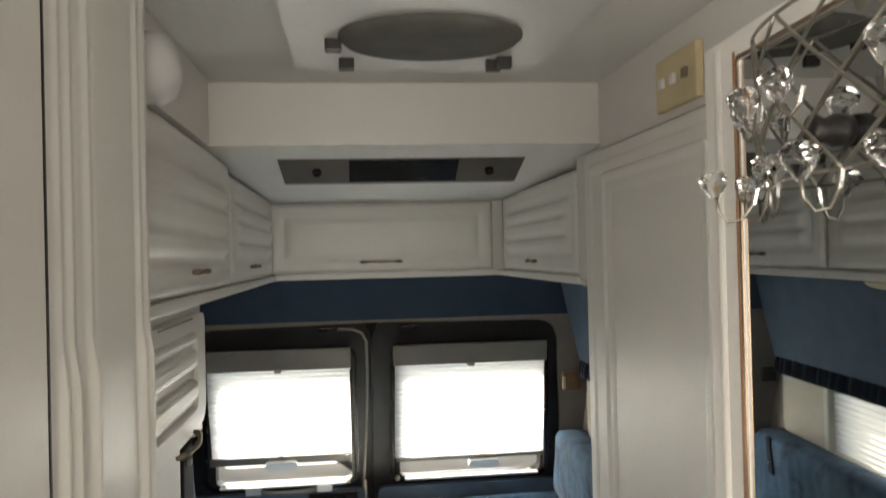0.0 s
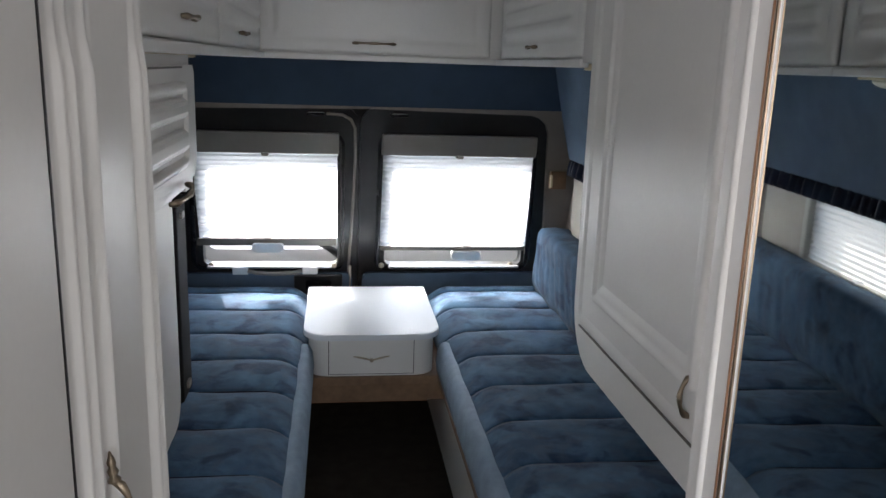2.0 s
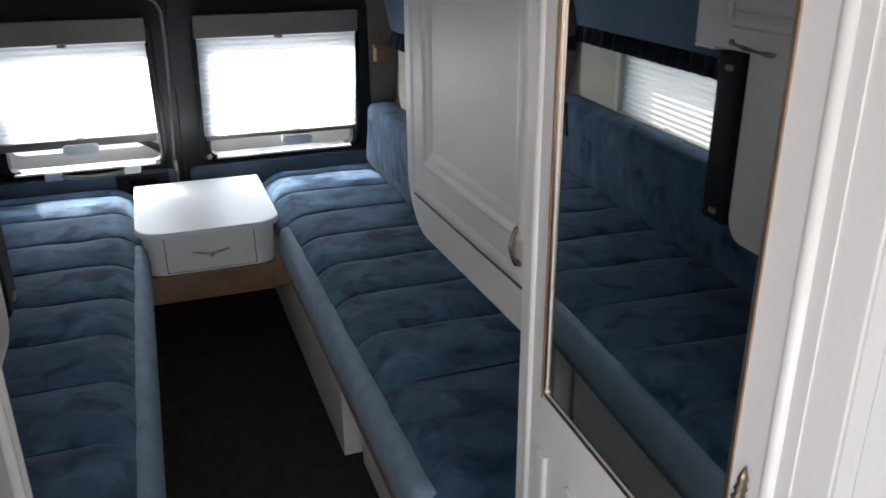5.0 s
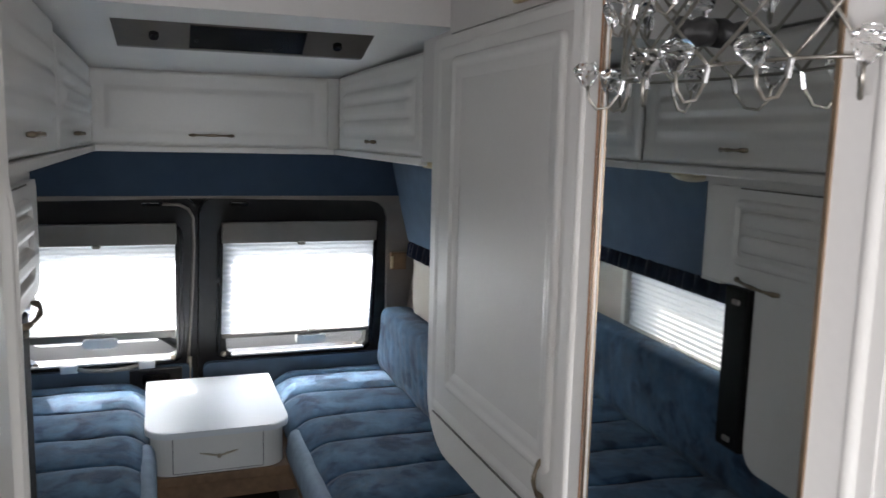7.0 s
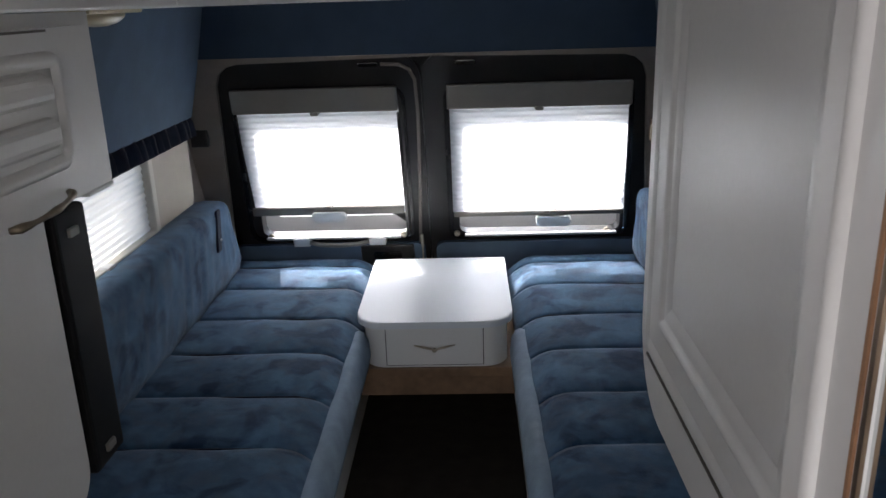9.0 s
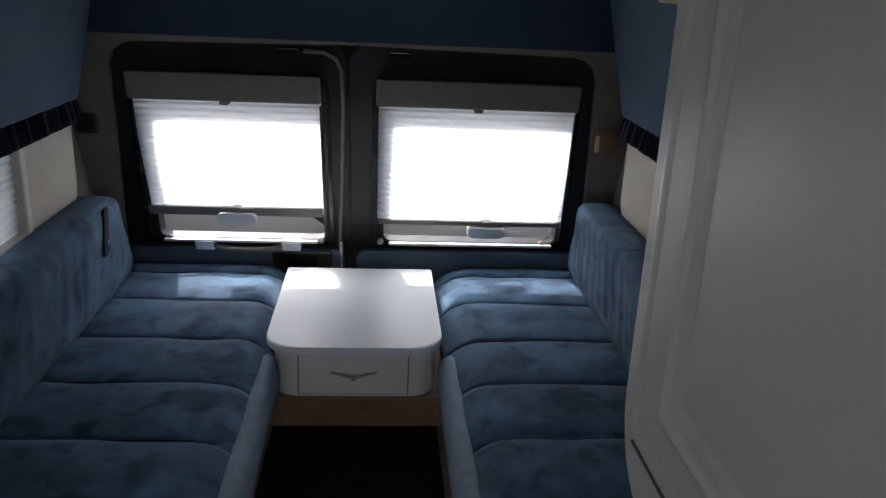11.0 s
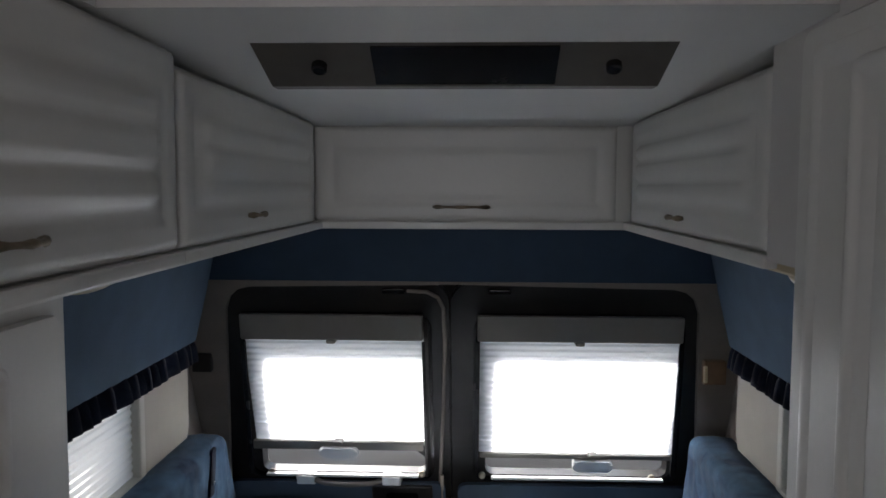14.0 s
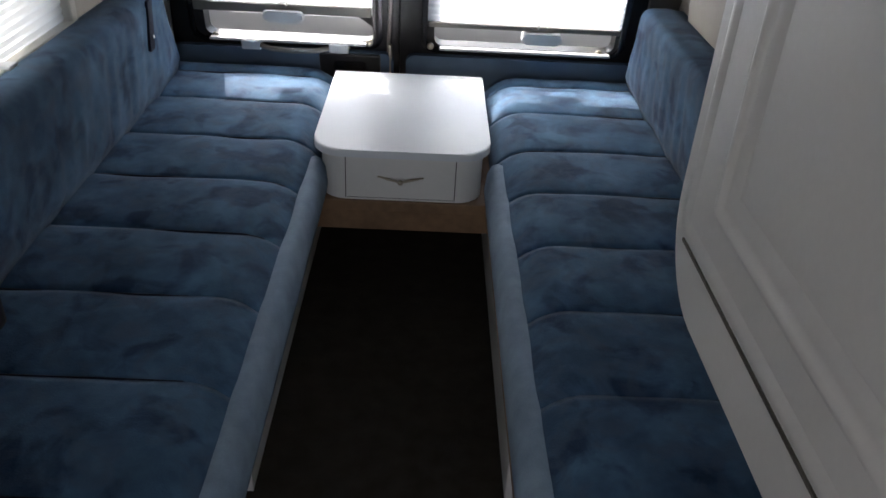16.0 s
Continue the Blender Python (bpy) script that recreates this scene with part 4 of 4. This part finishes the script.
rv = thing("roof_vent", 0.0, 1.55, 1.914, "round roof vent with a grey fly screen in a white frame", "roof vent")
o = rv.location
part("frame", prism(rounded(-0.19, 1.36, 0.25, 1.85, 0.03, 5), 0.02, lambda u, v, w: (u - o.x, v - o.y, 1.914 - w - o.z), bevel=0.008), WHITEPLASTIC, rv)
part("screen", lathe([(0.142, 0.0), (0.142, 0.02), (0.132, 0.034), (0.05, 0.045)], lambda a, c, hgt: (0.03 + a - o.x, 1.6 + c * 0.8 - o.y, 1.9 - hgt * 0.6 - o.z), 36), MESHGREY, rv, "grey fly screen", smooth=True)
for x, y in ((-0.12, 1.63), (-0.1, 1.75), (0.155, 1.755), (0.17, 1.735)):
    part("clip", box(x - 0.013, x + 0.013, y - 0.009, y + 0.009, 1.874, 1.896, 0.003, off=o), BLACKTRIM, rv, "black clip")

sw = thing("switch_panel", CX + 0.006, 1.6, 1.78, "cream switch panel high on the wall", "switch panel")
o = sw.location
part("plate", box(CX + 0.016, CX + 0.0295, 1.515, 1.672, 1.782, 1.868, 0.004, off=o), CREAM, sw)
for y in (1.55, 1.595, 1.64):
    part("switch", box(CX + 0.01, CX + 0.0165, y - 0.008, y + 0.008, 1.818, 1.834, 0.002, off=o), BRASS if y < 1.58 else WHITEPLASTIC, sw)

al = thing("ceiling_mushroom_vent", LX, 1.45, 1.8, "white oval plastic cover high on the wall", "vent cover")
o = al.location
part("cover", lathe([(0.068, 0), (0.068, 0.034), (0.058, 0.048), (0.03, 0.057), (0.004, 0.06)], lambda a, c, hgt: (LX - 0.055 + hgt - o.x, 1.45 + a * 0.85 - o.y, 1.806 + c * 0.68 - o.z), 28), WHITEPLASTIC, al, smooth=True)

sock = thing("wall_socket", -0.82, 3.6, 1.0, "small black socket on the grey pillar", "socket")
o = sock.location
part("plate", box(-0.85, -0.788, 3.585, 3.612, 1.0, 1.062, 0.006, off=o), BLACKTRIM, sock)
sock2 = thing("wall_bracket", 0.8, 3.6, 1.0, "brown and cream plastic bracket on the pillar beside the rear door", "bracket")
o = sock2.location
part("plate", box(0.752, 0.82, 3.565, 3.6, 0.985, 1.06, 0.006, off=o), WOOD, sock2)
part("lever", box(0.748, 0.758, 3.55, 3.566, 0.995, 1.045, 0.002, off=o), CREAM, sock2)

mon = thing("wall_monitor", 0.5, 0.69, 1.5, "black electronic unit on the white wall", "monitor")
o = mon.location
part("case", box(0.372, 0.62, 0.674, 0.706, 1.502, 1.70, 0.006, off=o), BLACKGLOSS, mon)
part("bracket", box(0.393, 0.6, 0.684, 0.706, 1.483, 1.503, 0.003, off=o), BLACKTRIM, mon)
part("trim_line", box(0.376, 0.616, 0.6725, 0.676, 1.55, 1.553, off=o), GREYTRIM, mon, "thin grey line across the case")


# ---- crystal sconce on the mirror ----
SX, SY = MX - 0.002, 0.93
ch = thing("crystal_sconce", SX, SY, 1.592, "bronze wire lattice sconce with clear crystals on curled hooks", "sconce")
WIRE = material("dark_nickel_wire", (0.36, 0.34, 0.3), 0.38, metal=1.0, vary=0.2, scale=40, bump=0)
RX, RY, LATTICE = 0.052, 0.15, 5
A0, A1 = radians(96), radians(264)
step = (A1 - A0) / LATTICE


def on_arc(a, z):
    return (RX * math.cos(a), RY * math.sin(a), z)


for z in (0.145, 0.015):
    part("rail", tube([on_arc(A0 + (A1 - A0) * k / 30, z) for k in range(31)], 0.0016, 6), WIRE, ch, smooth=True)
part("back_rail", tube([on_arc(A0, 0.145), (-0.004, 0, 0.147), on_arc(A1, 0.145)], 0.0022, 6), WIRE, ch)
part("mount", lathe([(0.014, 0.0), (0.014, 0.004), (0.006, 0.008)], lambda a, c, hgt: (-hgt, a, 0.145 + c), 14), WIRE, ch)
part("bulb_holder", lathe([(0.012, 0.0), (0.013, 0.012), (0.009, 0.02), (0.012, 0.03)], lambda a, c, hgt: (-0.006 - hgt, a + 0.02, 0.05 + c), 14), BLACKTRIM, ch, "dark bulb holder", smooth=True)


def crystal_cup():
    """Faceted clear stone, wider towards its top."""
    bm = bmesh.new()
    prof = [(0.002, -0.004), (0.006, 0.0), (0.0135, 0.012), (0.0145, 0.018), (0.009, 0.024), (0.001, 0.025)]
    rings = [[bm.verts.new((r * math.cos(2 * math.pi * (k + 0.5 * (i % 2)) / 7), r * math.sin(2 * math.pi * (k + 0.5 * (i % 2)) / 7), z)) for k in range(7)] for i, (r, z) in enumerate(prof)]
    for p, q in zip(rings, rings[1:]):
        for k in range(7):
            bm.faces.new((p[k], p[(k + 1) % 7], q[(k + 1) % 7], q[k]))
    bm.faces.new(rings[0]), bm.faces.new(rings[-1])
    return bm


stone = None
rnd = random.Random(8)
for k in range(-1, LATTICE + 2):
    for way in (-1, 1):
        run = [(k + way * i / 8, 0.015 + 0.13 * i / 16) for i in range(17)]
        run = [on_arc(A0 + step * a, z) for a, z in run if -0.01 <= a <= LATTICE + 0.01]
        if len(run) > 2:
            part("wire", tube(run, 0.0016, 6), WIRE, ch, smooth=True)
for k, level in [(k, 0) for k in range(LATTICE + 1)] + [(k, 1) for k in range(LATTICE)]:
    a = A0 + step * (k + (0.5 if level else 0.0))
    p0 = Vector(on_arc(a, 0.08 if level else 0.015))
    tw = a + rnd.uniform(-1.2, 1.2)
    d1 = Vector((min(-0.2, math.cos(tw)), math.sin(tw), 0)).normalized()
    if level:
        curl = [p0, p0 + d1 * 0.003 + Vector((0, 0, -0.012)), p0 + d1 * 0.01 + Vector((0, 0, -0.02)), p0 + d1 * 0.018 + Vector((0, 0, -0.016)), p0 + d1 * 0.021 + Vector((0, 0, -0.006))]
    else:
        curl = [p0, p0 + d1 * 0.003 + Vector((0, 0, -0.014)), p0 + d1 * 0.012 + Vector((0, 0, -0.027)), p0 + d1 * 0.024 + Vector((0, 0, -0.029)), p0 + d1 * 0.032 + Vector((0, 0, -0.02)), p0 + d1 * 0.034 + Vector((0, 0, -0.006))]
    h_ = part("hook", tube(curl, 0.0016, 6), WIRE, ch, smooth=True)
    part("ferrule", tube([curl[0], curl[1]], 0.0026, 6), CHROME, h_)
    at = Matrix.Translation(curl[-1]) @ Matrix.Rotation(a, 4, "Z") @ Matrix.Rotation(rnd.uniform(-0.3, 0.3), 4, "X") @ Matrix.Scale(rnd.uniform(0.85, 1.05), 4)
    if stone is None:
        stone = part("crystal", crystal_cup(), CRYSTAL, ch, "clear cut crystal", matrix=at)
    else:
        c = new("crystal", stone.data)
        c.parent, c.matrix_basis = ch, at
ch.rotation_euler.z = radians(DOOR_AJAR)

# ---- blue-grey ledge low on the near wall ----
ledge = thing("worktop_ledge", 0.6, 0.5, 1.05, "blue-grey worktop ledge against the white wall", "worktop")
o = ledge.location
part("board", box(0.30, 0.868, 0.28, 0.7055, 1.05, 1.08, 0.008, 3, off=o), PIPING, ledge)
